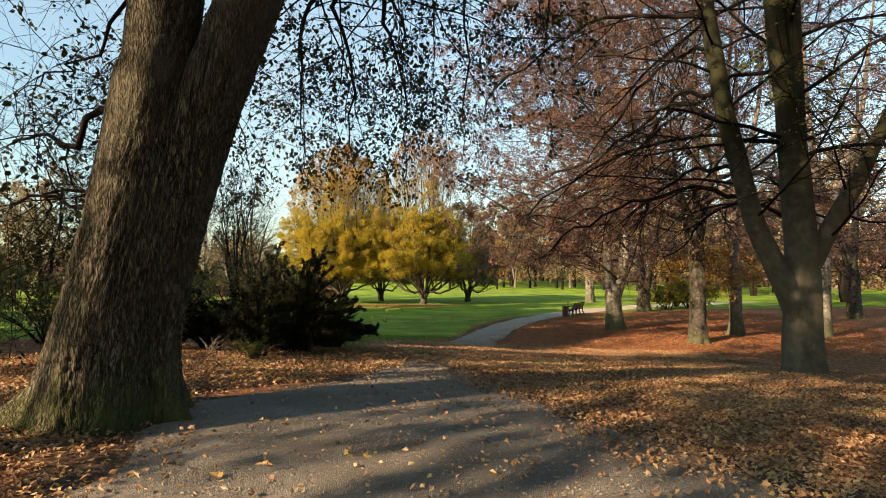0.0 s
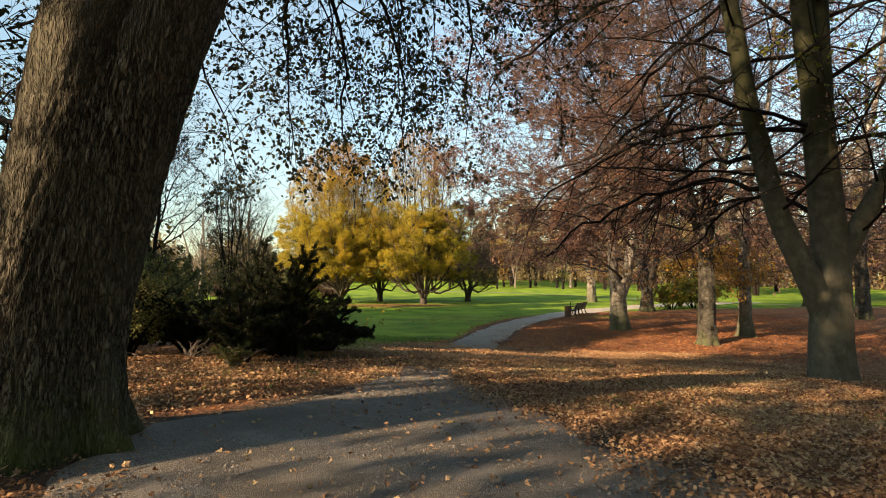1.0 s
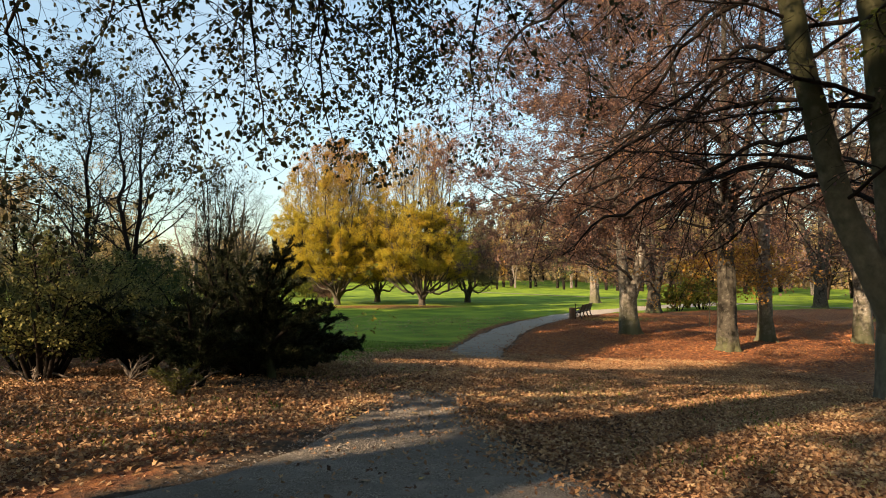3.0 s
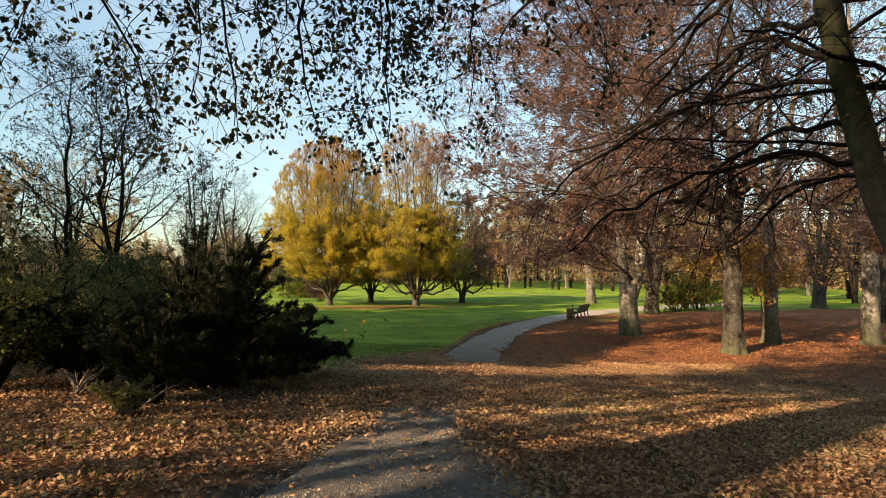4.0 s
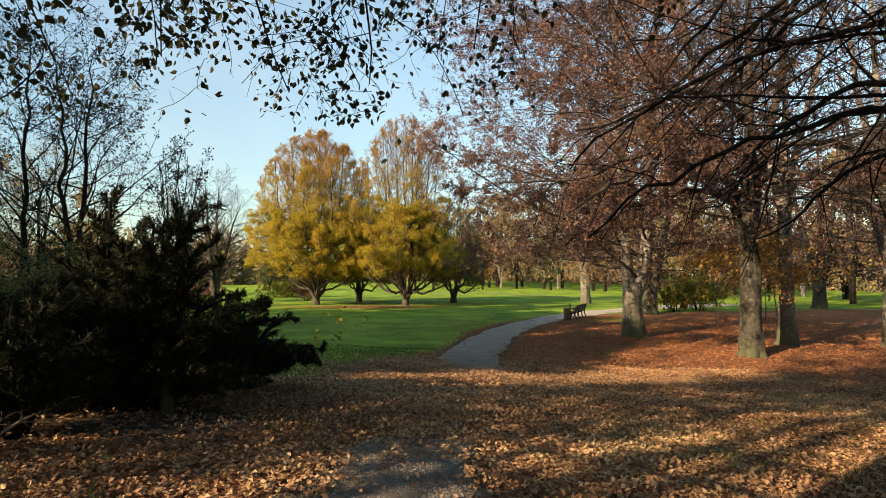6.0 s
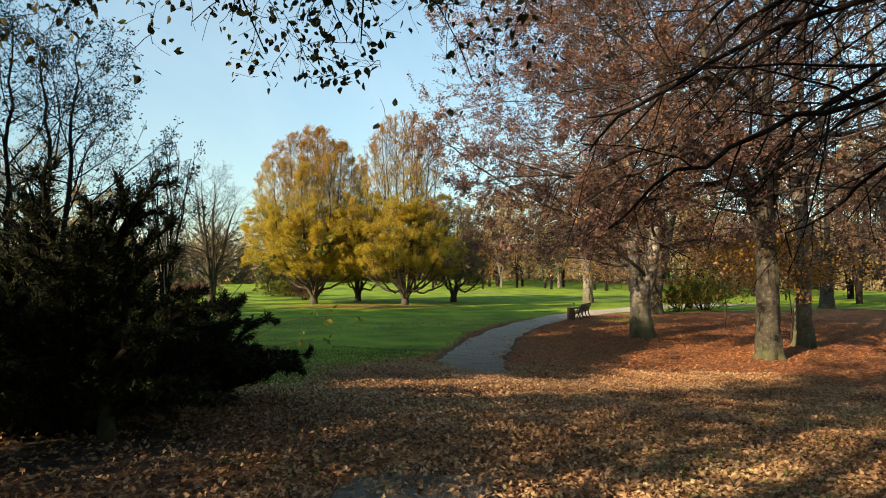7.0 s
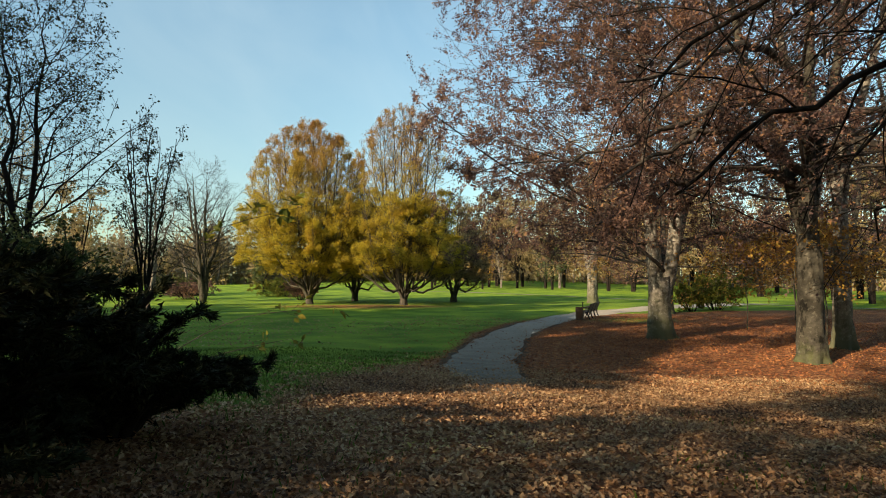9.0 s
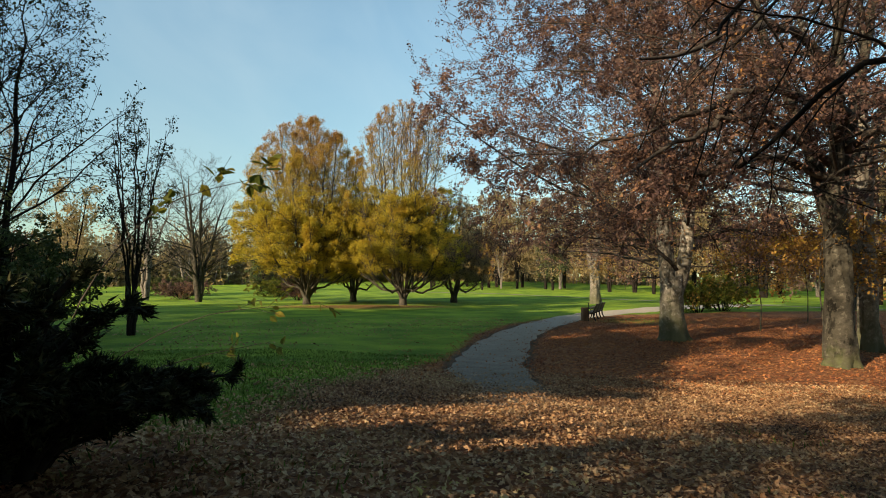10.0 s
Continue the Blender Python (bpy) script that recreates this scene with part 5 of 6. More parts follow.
def dead_sprays(x, y, seed, label, count=4, reach=0.38):
    rng = np.random.default_rng(seed)
    root = thing("dead_branch", x, y, label, "branch", "dead branches")
    z0 = float(land(x, y))
    wood = Heap()
    rows = []
    for i in range(count):
        t = rng.random() * 6.283
        o, h = reach * (0.5 + 0.5 * rng.random()), 0.06 + 0.2 * rng.random()
        c, s = math.cos(t), math.sin(t)
        rows.append([(x, y, z0 + 0.01, 0.012), (x + 0.4 * o * c, y + 0.4 * o * s, z0 + 0.6 * h, 0.011), (x + 0.75 * o * c, y + 0.75 * o * s, z0 + h, 0.007), (x + o * c, y + o * s, z0 + 0.9 * h, 0.003)])
    P, R = as_branches(rows, 9)
    P1, R1 = spawn(P, R, 5, 0.2, 1.0, 45, 0.45, 6, rng, lift=-0.02, wob=0.2, thick=0.6)
    P2, R2 = spawn(P1, R1, 5, 0.2, 1.0, 45, 0.5, 4, rng, lift=-0.03, wob=0.2, thick=0.6)
    wood.tubes(P, R, 6)
    wood.tubes(P1, np.maximum(R1, 0.003), 4)
    wood.tubes(P2, np.maximum(R2, 0.002), 3)
    return finish(root, [("spray", wood, DEAD_WOOD, True, "")])


dead_sprays(-3.05, 8.3, 81, "bleached dead twigs at the foot of the juniper")
dead_sprays(-3.9, 8.7, 82, "pale dead branch lying under dark shrubs")
dead_sprays(-4.9, 8.6, 83, "pale dead twigs beneath an olive shrub")


def dead_fork(x, y):
    """A bleached stump of a stem that forks low over the litter."""
    root = thing("dead_branch", x, y, "bleached forked dead stem rising from the litter", "branch", "dead branches")
    z0 = float(land(x, y))
    wood = Heap()
    P, R = as_branches([[(x, y, z0 - 0.04, 0.026), (x - 0.01, y, z0 + 0.06, 0.024), (x - 0.06, y, z0 + 0.15, 0.019), (x - 0.17, y + 0.03, z0 + 0.24, 0.012)],
                        [(x, y, z0 + 0.02, 0.024), (x + 0.03, y, z0 + 0.1, 0.02), (x + 0.1, y, z0 + 0.2, 0.017), (x + 0.17, y + 0.05, z0 + 0.26, 0.013)],
                        [(x - 0.5, y - 0.1, z0 - 0.02, 0.014), (x - 0.8, y - 0.15, z0 + 0.12, 0.013), (x - 1.1, y - 0.2, z0 + 0.05, 0.01), (x - 1.3, y - 0.25, z0 - 0.04, 0.006)]], 10)
    wood.tubes(P, R, 7)
    return finish(root, [("stem", wood, DEAD_WOOD, True, "")])


dead_fork(-4.05, 9.0)


def elder_sapling():
    rng = np.random.default_rng(91)
    x, y = -3.1, 12.3
    root = thing("elder_sapling", x, y, "thin arching sapling with a few green leaflets", "sapling")
    z0 = float(land(x, y))
    wood, leaves = Heap(), Heap()
    rows = [[(x, y, z0 - 0.05, 0.012), (x + 0.3, y, z0 + 0.9, 0.009), (x + 0.8, y - 0.1, z0 + 1.45, 0.006), (x + 1.6, y - 0.2, z0 + 1.62, 0.002)],
            [(x + 0.05, y, z0 - 0.05, 0.010), (x + 0.5, y + 0.1, z0 + 0.5, 0.007), (x + 1.0, y + 0.2, z0 + 0.75, 0.005), (x + 1.75, y + 0.2, z0 + 0.82, 0.002)],
            [(x + 0.05, y, z0 - 0.05, 0.010), (x + 0.4, y + 0.2, z0 + 0.3, 0.007), (x + 0.9, y + 0.3, z0 + 0.45, 0.005), (x + 1.4, y + 0.3, z0 + 0.55, 0.002)]]
    P, R = as_branches(rows, 12)
    P1, R1 = spawn(P, R, 4, 0.6, 1.0, 35, 0.14, 4, rng, wob=0.1, thick=0.6)
    wood.tubes(P, R * 0.6, 5)
    wood.tubes(P1, np.maximum(R1 * 0.6, 0.0015), 3)
    hang_leaves(leaves, P1[:4], 9, rng, 0.085, "ovate", 0.3, 0.015, 0.5)
    hang_leaves(leaves, P1[4:], 4, rng, 0.06, "ovate", 0.3, 0.015, 0.5)
    return finish(root, [("stem_clump", wood, BARK_LIMB, True, ""), ("crown", leaves, LEAF_LIME, False, "green leaflets")])


elder_sapling()
leafy_shrub(20.5, 49.5, 2.6, 2.6, 95, "yellow-green shrub round a dark leaning stem", LEAF_LIME, size=0.12)
leafy_shrub(17.8, 47.5, 2.0, 1.6, 96, "small yellow-green shrub at the litter edge", LEAF_LIME, size=0.12, stems=10)
leafy_shrub(-14.2, 70.0, 2.4, 2.0, 97, "rust-brown shrub behind a hornbeam", LEAF_COPPER, size=0.12, stems=14, per=(9, 7, 8))
leafy_shrub(-27.0, 72.0, 2.0, 3.6, 98, "low rust-brown shrub behind a bare tree", LEAF_COPPER, size=0.12, stems=20, per=(9, 7, 8))
leafy_shrub(-19.0, 82.0, 2.0, 4.5, 99, "low yellow-green hedge shrub across the lawn", LEAF_LIME, size=0.16, stems=20)
leafy_shrub(-33.0, 84.0, 2.4, 4.5, 100, "low dull green hedge shrub across the lawn", LEAF_OLIVE, size=0.16, stems=20)


# ---- bench and bin ----
def box(bm, cx, cy, cz, sx, sy, sz, m=None, bevel=0.008):
    made = bmesh.ops.create_cube(bm, size=1.0)["verts"]
    bmesh.ops.scale(bm, vec=(sx, sy, sz), verts=made)
    if bevel:
        edges = list({e for v in made for e in v.link_edges})
        made = list({v for f in bmesh.ops.bevel(bm, geom=edges, offset=bevel, segments=1, affect="EDGES")["faces"] for v in f.verts} | {v for v in made if v.is_valid})
    bmesh.ops.transform(bm, matrix=pose(cx, cy, cz) @ (m or Matrix()), verts=[v for v in made if v.is_valid])


def slat(name, size, at, turn, material, parent):
    bm = bmesh.new()
    box(bm, 0, 0, 0, *size)
    ob = part(name, bm, material, parent)
    ob.matrix_basis = pose(*at, *turn)
    return ob


def park_bench(x, y, heading, length):
    """A slatted bench on cast frames; its front faces local -x."""
    root = thing("park_bench", x, y, "long dark slatted park bench with cast iron frames on grass", "bench")
    root.rotation_euler = (0, 0, heading)
    frames = 4
    for i in range(frames):
        at = -length / 2 + 0.12 + (length - 0.24) * i / (frames - 1)
        heap = Heap()
        rows = [[(-0.3, at, 0.0, 0.034), (-0.2, at, 0.2, 0.034), (-0.27, at, 0.42, 0.034), (-0.24, at, 0.44, 0.03)],
                [(0.34, at, 0.0, 0.036), (0.2, at, 0.22, 0.034), (0.2, at, 0.45, 0.036), (0.38, at, 0.9, 0.026)],
                [(-0.26, at, 0.4, 0.032), (-0.05, at, 0.37, 0.032), (0.1, at, 0.38, 0.032), (0.22, at, 0.42, 0.032)],
                [(-0.26, at, 0.42, 0.028), (-0.32, at, 0.56, 0.028), (-0.2, at, 0.66, 0.028), (0.28, at, 0.63, 0.028)]]
        P, R = as_branches(rows, 9)
        heap.tubes(P[:3], R[:3], 8)
        side = piece("cast_frame", heap.mesh("cast_frame", CAST_IRON, True), root, "black cast iron frame")
        rest = Heap()
        rest.tubes(P[3:], R[3:], 8)
        piece("armrest", rest.mesh("armrest", CAST_IRON, True), side, "curved black armrest")
    for i in range(5):
        slat("seat_slat", (0.075, length, 0.035), (-0.22 + i * 0.1, 0, 0.445 - 0.012 * math.sin(i * 0.8)), (0, 0, 0), BENCH_WOOD, root)
    for i in range(4):
        slat("back_slat", (0.035, length, 0.09), (0.235 + i * 0.038, 0, 0.54 + i * 0.1), (0, 21, 0), BENCH_WOOD, root)
    return root


park_bench(8.62, 40.45, -0.43, 3.5)


def litter_bin(x, y):
    root = thing("litter_bin", x, y, "round litter bin of orange-brown wooden slats", "bin")
    n = 18
    for i in range(n):
        t = i * 6.283 / n
        slat("slat", (0.024, 0.054, 0.68), (0.175 * math.cos(t), 0.175 * math.sin(t), 0.39), (0, 0, math.degrees(t)), BIN_WOOD, root)
    a = np.linspace(0, 2 * np.pi, 25)
    for z, r in ((0.14, 0.16), (0.62, 0.16)):
        heap = Heap()
        heap.tubes(np.stack([r * np.cos(a), r * np.sin(a), 0 * a + z], 1)[None], np.full((1, 25), 0.012), 6)
        piece("hoop", heap.mesh("hoop", CAST_IRON, True), root, "black iron hoop")
    bm = bmesh.new()
    bmesh.ops.create_cone(bm, cap_ends=True, segments=24, radius1=0.145, radius2=0.15, depth=0.62, matrix=pose(0, 0, 0.35))
    part("liner", bm, CAST_IRON, root, "black inner liner")
    bm = bmesh.new()
    bmesh.ops.create_cone(bm, cap_ends=True, segments=10, radius1=0.025, radius2=0.025, depth=0.95, matrix=pose(0.21, 0.03, 0.47))
    post = part("post", bm, CAST_IRON, root, "black post")
    bm = bmesh.new()
    bmesh.ops.create_cone(bm, cap_ends=True, segments=10, radius1=0.06, radius2=0.05, depth=0.03, matrix=pose(0.21, 0.03, 0.96))
    part("cap", bm, CAST_IRON, post, "round black cap")
    return root


litter_bin(7.55, 38.5)


# ---- far woods ----
def far_tree(seed, height, wide, leaf, label, per=(7, 4, 3), leafs=9, size=0.32, wood=BARK_TWIG):
    rng = np.random.default_rng(seed)
    root = new("far_tree")
    tagged(root, label, "tree", "far trees")
    trunk, leaves = Heap(), Heap()
    rows = []
    for i in range(4):
        t = i * 1.57 + rng.random()
        o = wide * 0.3 * (0.3 + 0.7 * rng.random())
        c, s = math.cos(t), math.sin(t)
        rows.append([(0.1 * c, 0.1 * s, -0.6, 0.18), (0.15 * c, 0.15 * s, height * 0.14, 0.14), (0.6 * o * c, 0.6 * o * s, height * 0.55, 0.09), (o * c, o * s, height * (0.85 + 0.15 * rng.random()), 0.03)])
    P, R = as_branches(rows, 10)
    trunk.tubes(P, R, 6)
    P1, R1 = spawn(P, R, per[0], 0.2, 1.0, lambda f: 65 - 25 * f, wide / height * 0.5, 6, rng, lift=0.02, wob=0.12, thick=0.4)
    P2, R2 = spawn(P1, R1, per[1], 0.15, 1.0, 45, 0.5, 4, rng, wob=0.15, thick=0.6)
    P3, R3 = spawn(P2, R2, per[2], 0.15, 1.0, 45, 0.5, 3, rng, wob=0.15, thick=0.6)
    trunk.tubes(P1, np.maximum(R1, 0.03), 4)
    trunk.tubes(P2, np.maximum(R2, 0.02), 3)
    if leafs:
        hang_leaves(leaves, P3, int(leafs * 1.6), rng, size, "chip", 0.2, 0.22, 0.4)
    piece("trunk", trunk.mesh("trunk", wood, True), root)
    if leafs:
        piece("crown", leaves.mesh("crown", leaf, False), root)
    return root


def far_woods():
    rng = np.random.default_rng(101)
    kinds = [far_tree(102, 13, 9, LEAF_FAR, "brown half-bare tree of the far wood edge"),
             far_tree(103, 11, 8, LEAF_FAR, "bare grey tree of the far wood edge", leafs=1, wood=BARK_GREY),
             far_tree(104, 10, 8, LEAF_OCHRE, "golden tree of the far wood edge", leafs=4),
             far_tree(105, 8, 7, LEAF_FIR, "green shrubby tree of the far wood edge", leafs=6),
             far_tree(106, 7, 8, LEAF_COPPER, "copper brown tree of the far wood edge", leafs=5)]
    places = []
    for i in range(20):
        places.append((-95 + i * 11.0 + rng.normal(0, 1.6), 150 + rng.random() * 26, int(rng.choice([0, 0, 1, 1, 3, 4, 2], 1)[0]), 0.75 + 0.4 * rng.random()))
    places += [(0.2, 113, 2, 0.75), (9.5, 114, 2, 0.7), (-3.5, 125, 0, 0.8), (14.0, 122, 1, 0.7), (-35, 92, 1, 1.0), (-44, 80, 0, 1.0), (-52, 66, 0, 0.95), (-42, 55, 1, 1.0), (-60, 90, 4, 1.2), (-28, 105, 3, 0.8), (34, 96, 0, 1.0), (44, 70, 4, 1.3), (42, 62, 0, 1.1), (52, 85, 1, 1.1), (60, 66, 0, 1.2), (30, 112, 0, 1.1), (22, 112, 3, 0.9), (46, 46, 0, 1.1)]
    places += [(40, 34, 4, 1.3), (-40, 36, 0, 0.8), (-48, 44, 1, 0.9), (8, 132, 0, 1.0), (14, 129, 4, 1.3), (19, 127, 0, 1.1), (25, 119, 1, 1.1), (3.5, 142, 1, 1.0), (16, 142, 0, 1.2), (31, 108, 0, 1.2), (11, 146, 4, 1.4), (22, 118, 0, 1.0), (34, 104, 4, 1.4), (40, 92, 0, 1.1), (44, 84, 4, 1.6), (27, 124, 0, 1.1), (17, 121, 0, 0.9), (12, 126, 0, 1.0)]
    places += [(50, 74, 0, 1.2), (46, 58, 4, 1.4), (52, 64, 4, 1.5), (6, 128, 0, 0.9), (1, 134, 3, 1.1)]
    places += [(44, 104, 0, 1.1), (50, 112, 3, 1.3), (38, 101, 3, 1.1), (56, 100, 0, 1.3), (46, 92, 3, 1.2)]
    used = set()
    for x, y, k, s in places:
        m = pose(x, y, float(land(x, y)), 0, 0, rng.random() * 360)
        if k in used:
            ob = copy_thing(kinds[k], m)
        else:
            ob, _ = kinds[k], used.add(k)
            ob.matrix_basis = m
        ob.scale = (s, s, s * (0.9 + 0.2 * rng.random()) * (1.3 if y > 100 and x > -5 else 1.0))


far_woods()

def thicket():
    """The dense undergrowth that closes the far edge of the lawn."""
    rng = np.random.default_rng(131)
    wood, leaves = Heap(), Heap()
    n = 1900
    x = -140 + 300 * rng.random(n)
    y = 160 + 18 * rng.random(n) + 6 * np.sin(x * 0.05) - np.clip(-x - 20, 0, 120) * 0.8 - np.clip(x - 16, 0, 110) * 0.85
    h = (4.5 + 11.0 * value_noise(np.stack([x * 0.1, 0 * x, 0 * x + 4], 1)) * (0.5 + 0.7 * rng.random(n))) * np.interp(x, (-60, -14, -4, 18, 38), (0.8, 0.65, 1.0, 1.0, 1.25))
    z = land(x, y)
    tip = np.stack([x + rng.normal(0, 0.9, n), y + rng.normal(0, 0.9, n), z + h], 1)
    base = np.stack([x, y, z - 0.3], 1)
    P = np.stack([base, base * 0.65 + tip * 0.35 + rng.normal(0, 0.15, (n, 3)), base * 0.3 + tip * 0.7 + rng.normal(0, 0.25, (n, 3)), tip], 1)
    R = np.linspace(0.11, 0.03, 4)[None] * np.ones((n, 1))
    P1, R1 = spawn(P, R, 5, 0.25, 1.0, 40, 0.4, 3, rng, wob=0.12, thick=0.6)
    wood.tubes(P, R, 3)
    wood.tubes(P1, np.maximum(R1, 0.025), 3)
    hang_leaves(leaves, P, 22, rng, 0.8, "chip", 0.2, 0.8, 0.4, lo=0.02)
    hang_leaves(leaves, P[:, :2], 16, rng, 0.9, "chip", 0.2, 0.6, 0.3, lo=0.02)
    hang_leaves(leaves, P1, 8, rng, 0.8, "chip", 0.2, 0.5, 0.4)
    root = tagged(new("far_thicket"), "brown and grey thicket closing the far lawn", "thicket", kind="stuff")
    piece("stem_clump", wood.mesh("stem_clump", BARK_GREY, True), root)
    piece("crown", leaves.mesh("crown", LEAF_FAR), root)


thicket()

# ---- unseen trees added beyond the sunny side of the path, whose shade falls across it ----
SHADE_TREES = ((-7.0, -6.2, 14, 3, 3, 0.18, 0.3), (-10.2, -1.3, 19.5, 3, 2, 0.3, 0.58), (-12.5, -8.0, 11.5, 3, 2, 0.2, 0.42), (-12.0, -4.0, 12, 3, 6, 0.24, 0.74), (-9.6, 1.4, 6.5, 3, 2, 0.15, 0.3), (-17.1, 6.7, 15, 3, 2, 0.28, 0.5), (-22.2, 9.1, 12, 3, 6, 0.34, 0.4),
         (-24.0, -0.5, 15.5, 4, 5, 0.5, 0.4), (-28.4, -0.7, 18, 4, 7, 0.58, 0.28), (-32.9, 3.7, 20, 4, 7, 0.6, 0.28), (-32.5, 9.5, 21, 4, 7, 0.6, 0.28), (-43.3, 10.8, 27, 4, 11, 0.62, 0.2), (-54.5, 17.4, 20, 4, 11, 0.6, 0.2))
for i, (x, y, h, st, lf, sz, lo) in enumerate(SHADE_TREES):
    bare_tree(x, y, h, 120 + i, "unseen thin-leaved tree added on the sunny side to cast shade", st, 0.006 * h, 0.4, LEAF_DARK, (12, 7, 4), 0.16, group="sunny side trees", leafs=lf, size=sz, fine=False, lo=lo)

# Unseen trunk, added so that its shadow darkens half of the twin bole.
bare_tree(-5.97, 0.21, 15, 517, "unseen stout trunk added to shade the huge twin-stemmed tree", 1, 0.27, 0.1, LEAF_DARK, (8, 5, 4), 0.0, group="sunny side trees", leafs=1, size=0.2, fine=False, lo=0.75)

# ---- unseen wood added to close the place behind and block sky light ----
behind = bare_tree(5.5, -7.0, 15, 140, "unseen leafy tree added behind to block sky light", 4, 0.25, 0.42, LEAF_COPPER, (9, 6, 4), 0.2, name="wood_tree", group="wood trees", leafs=7, size=0.48, fine=False)
for i, (x, y) in enumerate(((11.0, -4.0), (14.0, 2.5), (0.5, -12.0), (8.5, -13.0), (-5.0, -16.0), (17.0, -8.0), (21.0, 6.0), (24.0, -2.0), (14.0, -17.0))):
    copy_thing(behind, pose(x, y, float(land(x, y)), 0, 0, 67 * i))


# ---- fallen leaves, grass and stones ----
def bumpy(x, y):
    near = np.exp(-((x / 25) ** 2 + ((y - 12) / 30) ** 2))
    return land(x, y) + near * 0.05 * (value_noise(np.stack([x * 1.4, y * 1.4, 0 * x], 1)) - 0.5) + 0.1 * (value_noise(np.stack([x * 0.2, y * 0.2, 0 * x + 3], 1)) - 0.5)


def path_top(x, y):
    return land(x, y) + 0.1 * (value_noise(np.stack([x * 0.2, y * 0.2, 0 * x + 3], 1)) - 0.5) + 0.006


def litter_density(x, y):
    gap = path_gap(x, y)
    patch = value_noise(np.stack([x * 0.9, y * 0.9, 0 * x + 9], 1))
    on_path = np.interp(y, (8.2, 9.4, 15.4, 17.6), (0.05, 1.0, 0.95, 0.06))
    d = np.clip(on_path + np.clip((gap + 0.3) * 1.5 + (patch - 0.5) * 1.2, 0, 1), 0, 1)
    trodden = np.exp(-(((x + 1.6) / 1.2) ** 2 + ((y - 4.2) / 0.9) ** 2))
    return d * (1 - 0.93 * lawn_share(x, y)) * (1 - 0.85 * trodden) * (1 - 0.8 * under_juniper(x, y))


def scatter_leaves(name, label, n, x0, x1, y0, y1, size, kinds, material, seed, power=1.0, sparse=0.0):
    rng = np.random.default_rng(seed)
    x = x0 + (x1 - x0) * rng.random(n)
    y = y0 + (y1 - y0) * rng.random(n) ** power
    rim = np.clip(np.minimum(np.minimum(x - x0, x1 - x), np.minimum(y - y0 + 0.5, y1 - y + 0.3)) / 1.6, 0, 1)
    ok = rng.random(n) < litter_density(x, y) * rim
    if sparse:
        ok = rng.random(n) < sparse * lawn_share(x, y) * np.clip(value_noise(np.stack([x * 0.35, y * 0.35, 0 * x + 6], 1)) * 2 - 0.5, 0, 1)
    x, y = x[ok], y[ok]
    z = np.where((path_gap(x, y) < -0.12) & (strewn(y) < 0.5), path_top(x, y), bumpy(x, y)) + 0.004 + 0.04 * rng.random(len(x)) ** 1.5
    heap = Heap()
    pick = rng.integers(0, len(kinds), len(x))
    for k, kind in enumerate(kinds):
        q = pick == k
        t = rng.random(q.sum()) * 6.283
        axis = np.stack([np.cos(t), np.sin(t), rng.normal(0.1, 0.4, q.sum())], 1)
        normal = rng.normal(0, 0.5, (q.sum(), 3)) + np.where(rng.random((q.sum(), 1)) < 0.5, 1, -1) * np.array([0, 0, 1.0])
        heap.leaves(np.stack([x[q], y[q], z[q]], 1), axis, normal, size * (0.6 + 0.8 * rng.random(q.sum())), kind)
    return tagged(new(name, heap.mesh(name, material)), label, "leaves", kind="stuff")


scatter_leaves("leaf_litter", "thick litter of curled orange-brown fallen leaves", 265000, -6.5, 6.5, 1.0, 11.2, 0.031, ["curled", "folded", "folded", "diamond", "folded"], LEAF_FALLEN, 201)
scatter_leaves("leaf_carpet", "carpet of orange-brown fallen leaves further along", 165000, -4, 9, 10.0, 20, 0.034, ["folded", "folded", "diamond"], LEAF_FALLEN, 204)
scatter_leaves("beech_litter", "red-brown fallen beech leaves under the trees", 75000, -3, 22, 17, 42, 0.055, ["folded", "diamond"], LEAF_FALLEN_RED, 202, 0.8)

scatter_leaves("lawn_leaves", "scattered brown leaves lying on the lawn", 22000, -14, 6, 10, 40, 0.065, ["ovate", "diamond"], LEAF_FALLEN, 205, 1.2, sparse=0.7)


def lone_leaves():
    """Single leaves that lie on the bare gravel."""
    rng = np.random.default_rng(203)
    meshes = []
    for kind in ("lobed", "curled", "ovate", "curled", "lobed"):
        heap = Heap()
        heap.leaves(np.zeros((1, 3)), np.array([[0, 1.0, 0.05]]), rng.normal(0, 0.1, (1, 3)) + np.array([[0, 0, 1.0]]), np.array([0.09]), kind)
        meshes.append(heap.mesh("fallen_leaf", LEAF_LONE))
    for i in range(110):
        y = 1.6 + 7.5 * rng.random()
        x = float(np.interp(y, PATH_Y, PATH_X) + np.interp(y, PATH_Y, PATH_W) * (rng.random() * 1.7 - 0.85))
        ob = new("fallen_leaf", meshes[int(rng.integers(0, 5))])
        s = 0.4 + 0.45 * rng.random()
        ob.matrix_world = pose(x, y, float(path_top(np.array([x]), np.array([y]))[0]) + 0.006, rng.normal(0, 8), rng.normal(0, 8), rng.random() * 360) @ Matrix.Scale(s, 4)
        tagged(ob, "single dry fallen leaf lying on the gravel path", "leaf", "lone fallen leaves")


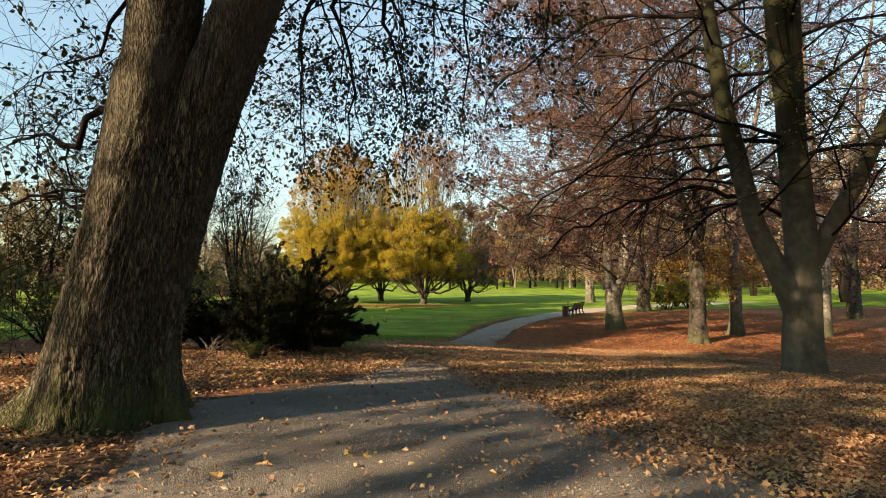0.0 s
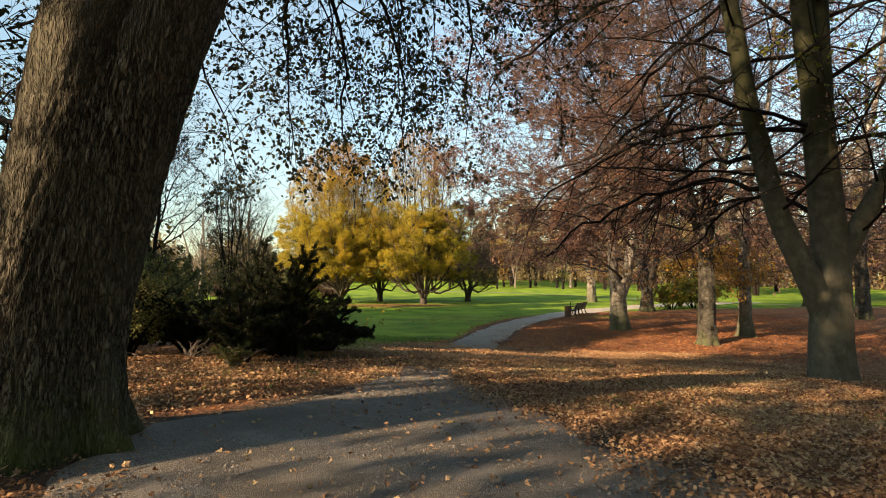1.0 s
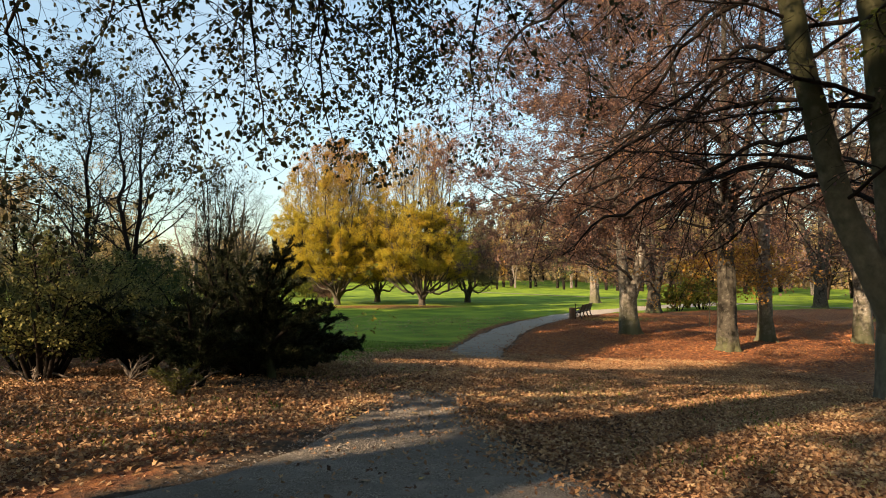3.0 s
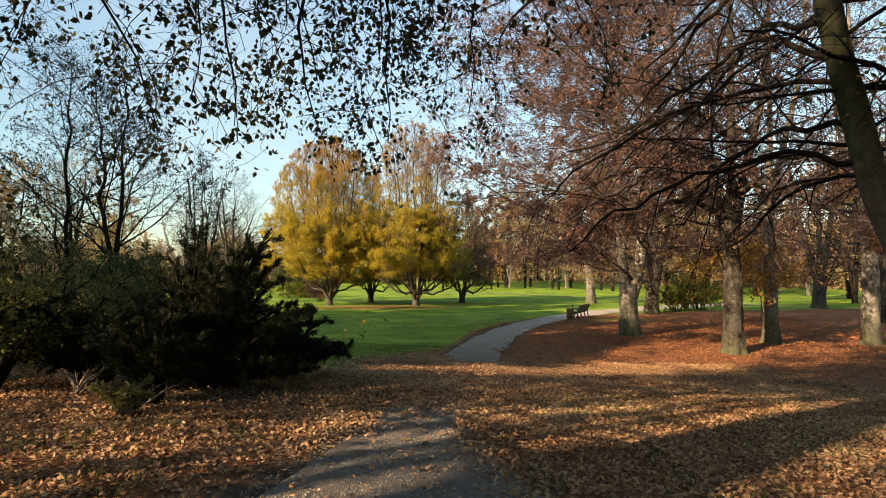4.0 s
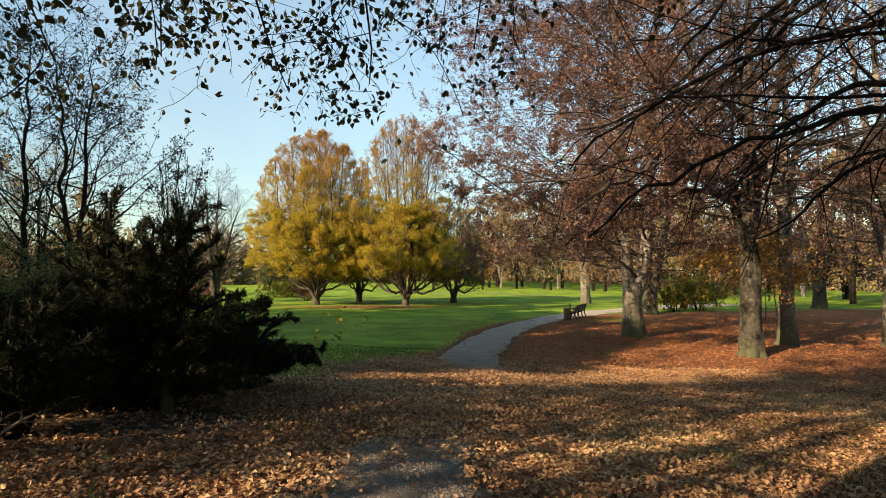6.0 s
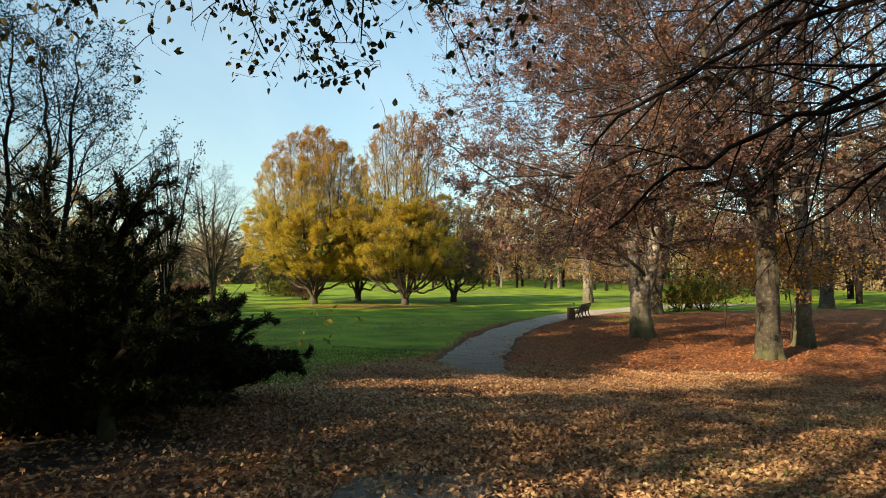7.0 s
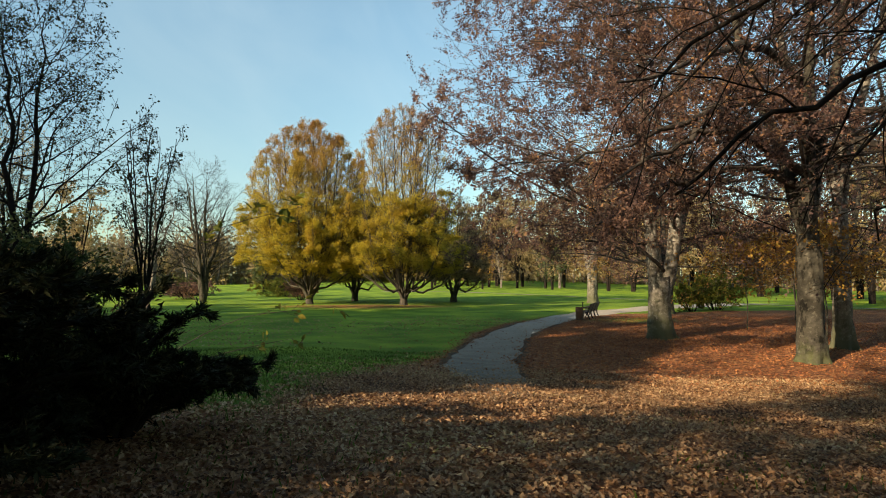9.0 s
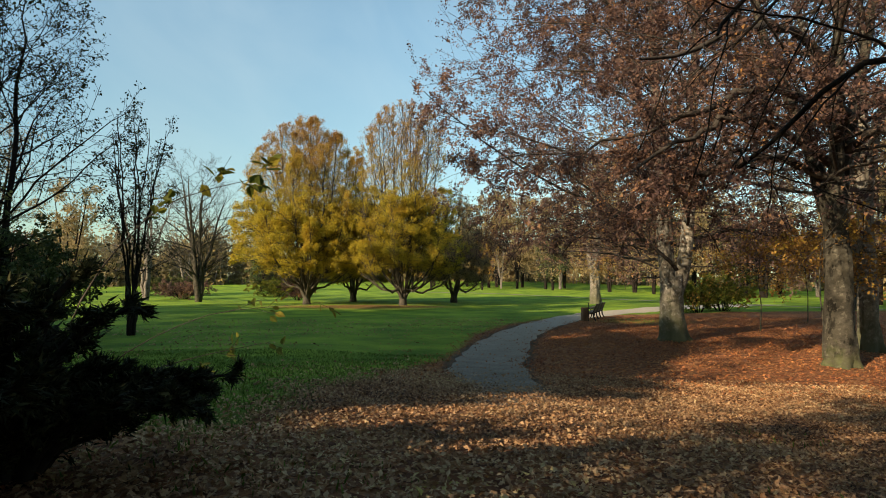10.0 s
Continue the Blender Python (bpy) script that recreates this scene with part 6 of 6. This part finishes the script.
def lone_material():
    m, t, shade, where = start("lone fallen leaf")
    pick = t.nodes.new("ShaderNodeObjectInfo").outputs["Random"]
    col = ramp(t, pick, [(0.1, (0.12, 0.07, 0.04)), (0.4, (0.24, 0.15, 0.08)), (0.7, (0.33, 0.23, 0.14)), (0.95, (0.42, 0.28, 0.06))])
    t.links.new(mix(t, 0.4, col, ramp(t, noise_tex(t, where, 60, 4), [(0.3, (0.4, 0.4, 0.4)), (0.7, (1, 1, 1))]), "MULTIPLY"), shade.inputs["Base Color"])
    shade.inputs["Roughness"].default_value = 0.6
    return m


LEAF_LONE = lone_material()
lone_leaves()


def grass(name, label, n, x0, x1, y0, y1, tall, seed, least=0.4):
    rng = np.random.default_rng(seed)
    x, y = x0 + (x1 - x0) * rng.random(n), y0 + (y1 - y0) * rng.random(n) ** 1.5
    ok = rng.random(n) < np.maximum(lawn_share(x, y), least * (value_noise(np.stack([x * 0.8, y * 0.8, 0 * x + 2], 1)) > 0.66)) * (path_gap(x, y) > 0.1)
    x, y = x[ok], y[ok]
    heap = Heap()
    axis = rng.normal(0, 0.45, (len(x), 3)) + np.array([0, 0, 1.0])
    heap.leaves(np.stack([x, y, bumpy(x, y) - 0.005], 1), axis, rng.normal(0, 1, (len(x), 3)), tall * (0.5 + rng.random(len(x))), "needle")
    return tagged(new(name, heap.mesh(name, GRASS_BLADE)), label, "grass", kind="stuff")


grass("lawn_grass", "short green lawn grass", 70000, -9, 3, 10, 24, 0.055, 211, 0.0)
grass("grass_tufts", "thin grass tufts between fallen leaves", 60000, -4, 7, 3, 15, 0.05, 212, 0.5)


def pebbles():
    rng = np.random.default_rng(221)
    n = 15000
    y = 1.5 + 7.5 * rng.random(n)
    x = np.interp(y, PATH_Y, PATH_X) + np.interp(y, PATH_Y, PATH_W) * (rng.random(n) * 1.9 - 0.95)
    r = 0.004 + 0.008 * rng.random(n) ** 3
    base = np.array([(1, 0, 0), (0, 1, 0), (-1, 0, 0), (0, -1, 0), (0, 0, 0.7)])
    tris = np.array([(0, 1, 4), (1, 2, 4), (2, 3, 4), (3, 0, 4)])
    t = rng.random(n) * 6.283
    sq = 0.7 + 0.6 * rng.random(n)
    v = base[None] * r[:, None, None] * np.stack([sq, 1 / sq, 0 * sq + 1], 1)[:, None]
    vx = v[..., 0] * np.cos(t)[:, None] - v[..., 1] * np.sin(t)[:, None]
    vy = v[..., 0] * np.sin(t)[:, None] + v[..., 1] * np.cos(t)[:, None]
    verts = np.stack([vx + x[:, None], vy + y[:, None], v[..., 2] + path_top(x, y)[:, None] - 0.001], -1)
    heap = Heap()
    heap.add(verts, tris=tris[None] + (np.arange(n) * 5)[:, None, None])
    return tagged(new("pebbles", heap.mesh("pebbles", STONE)), "loose grey pebbles of the gravel path", "gravel", kind="stuff")


pebbles()
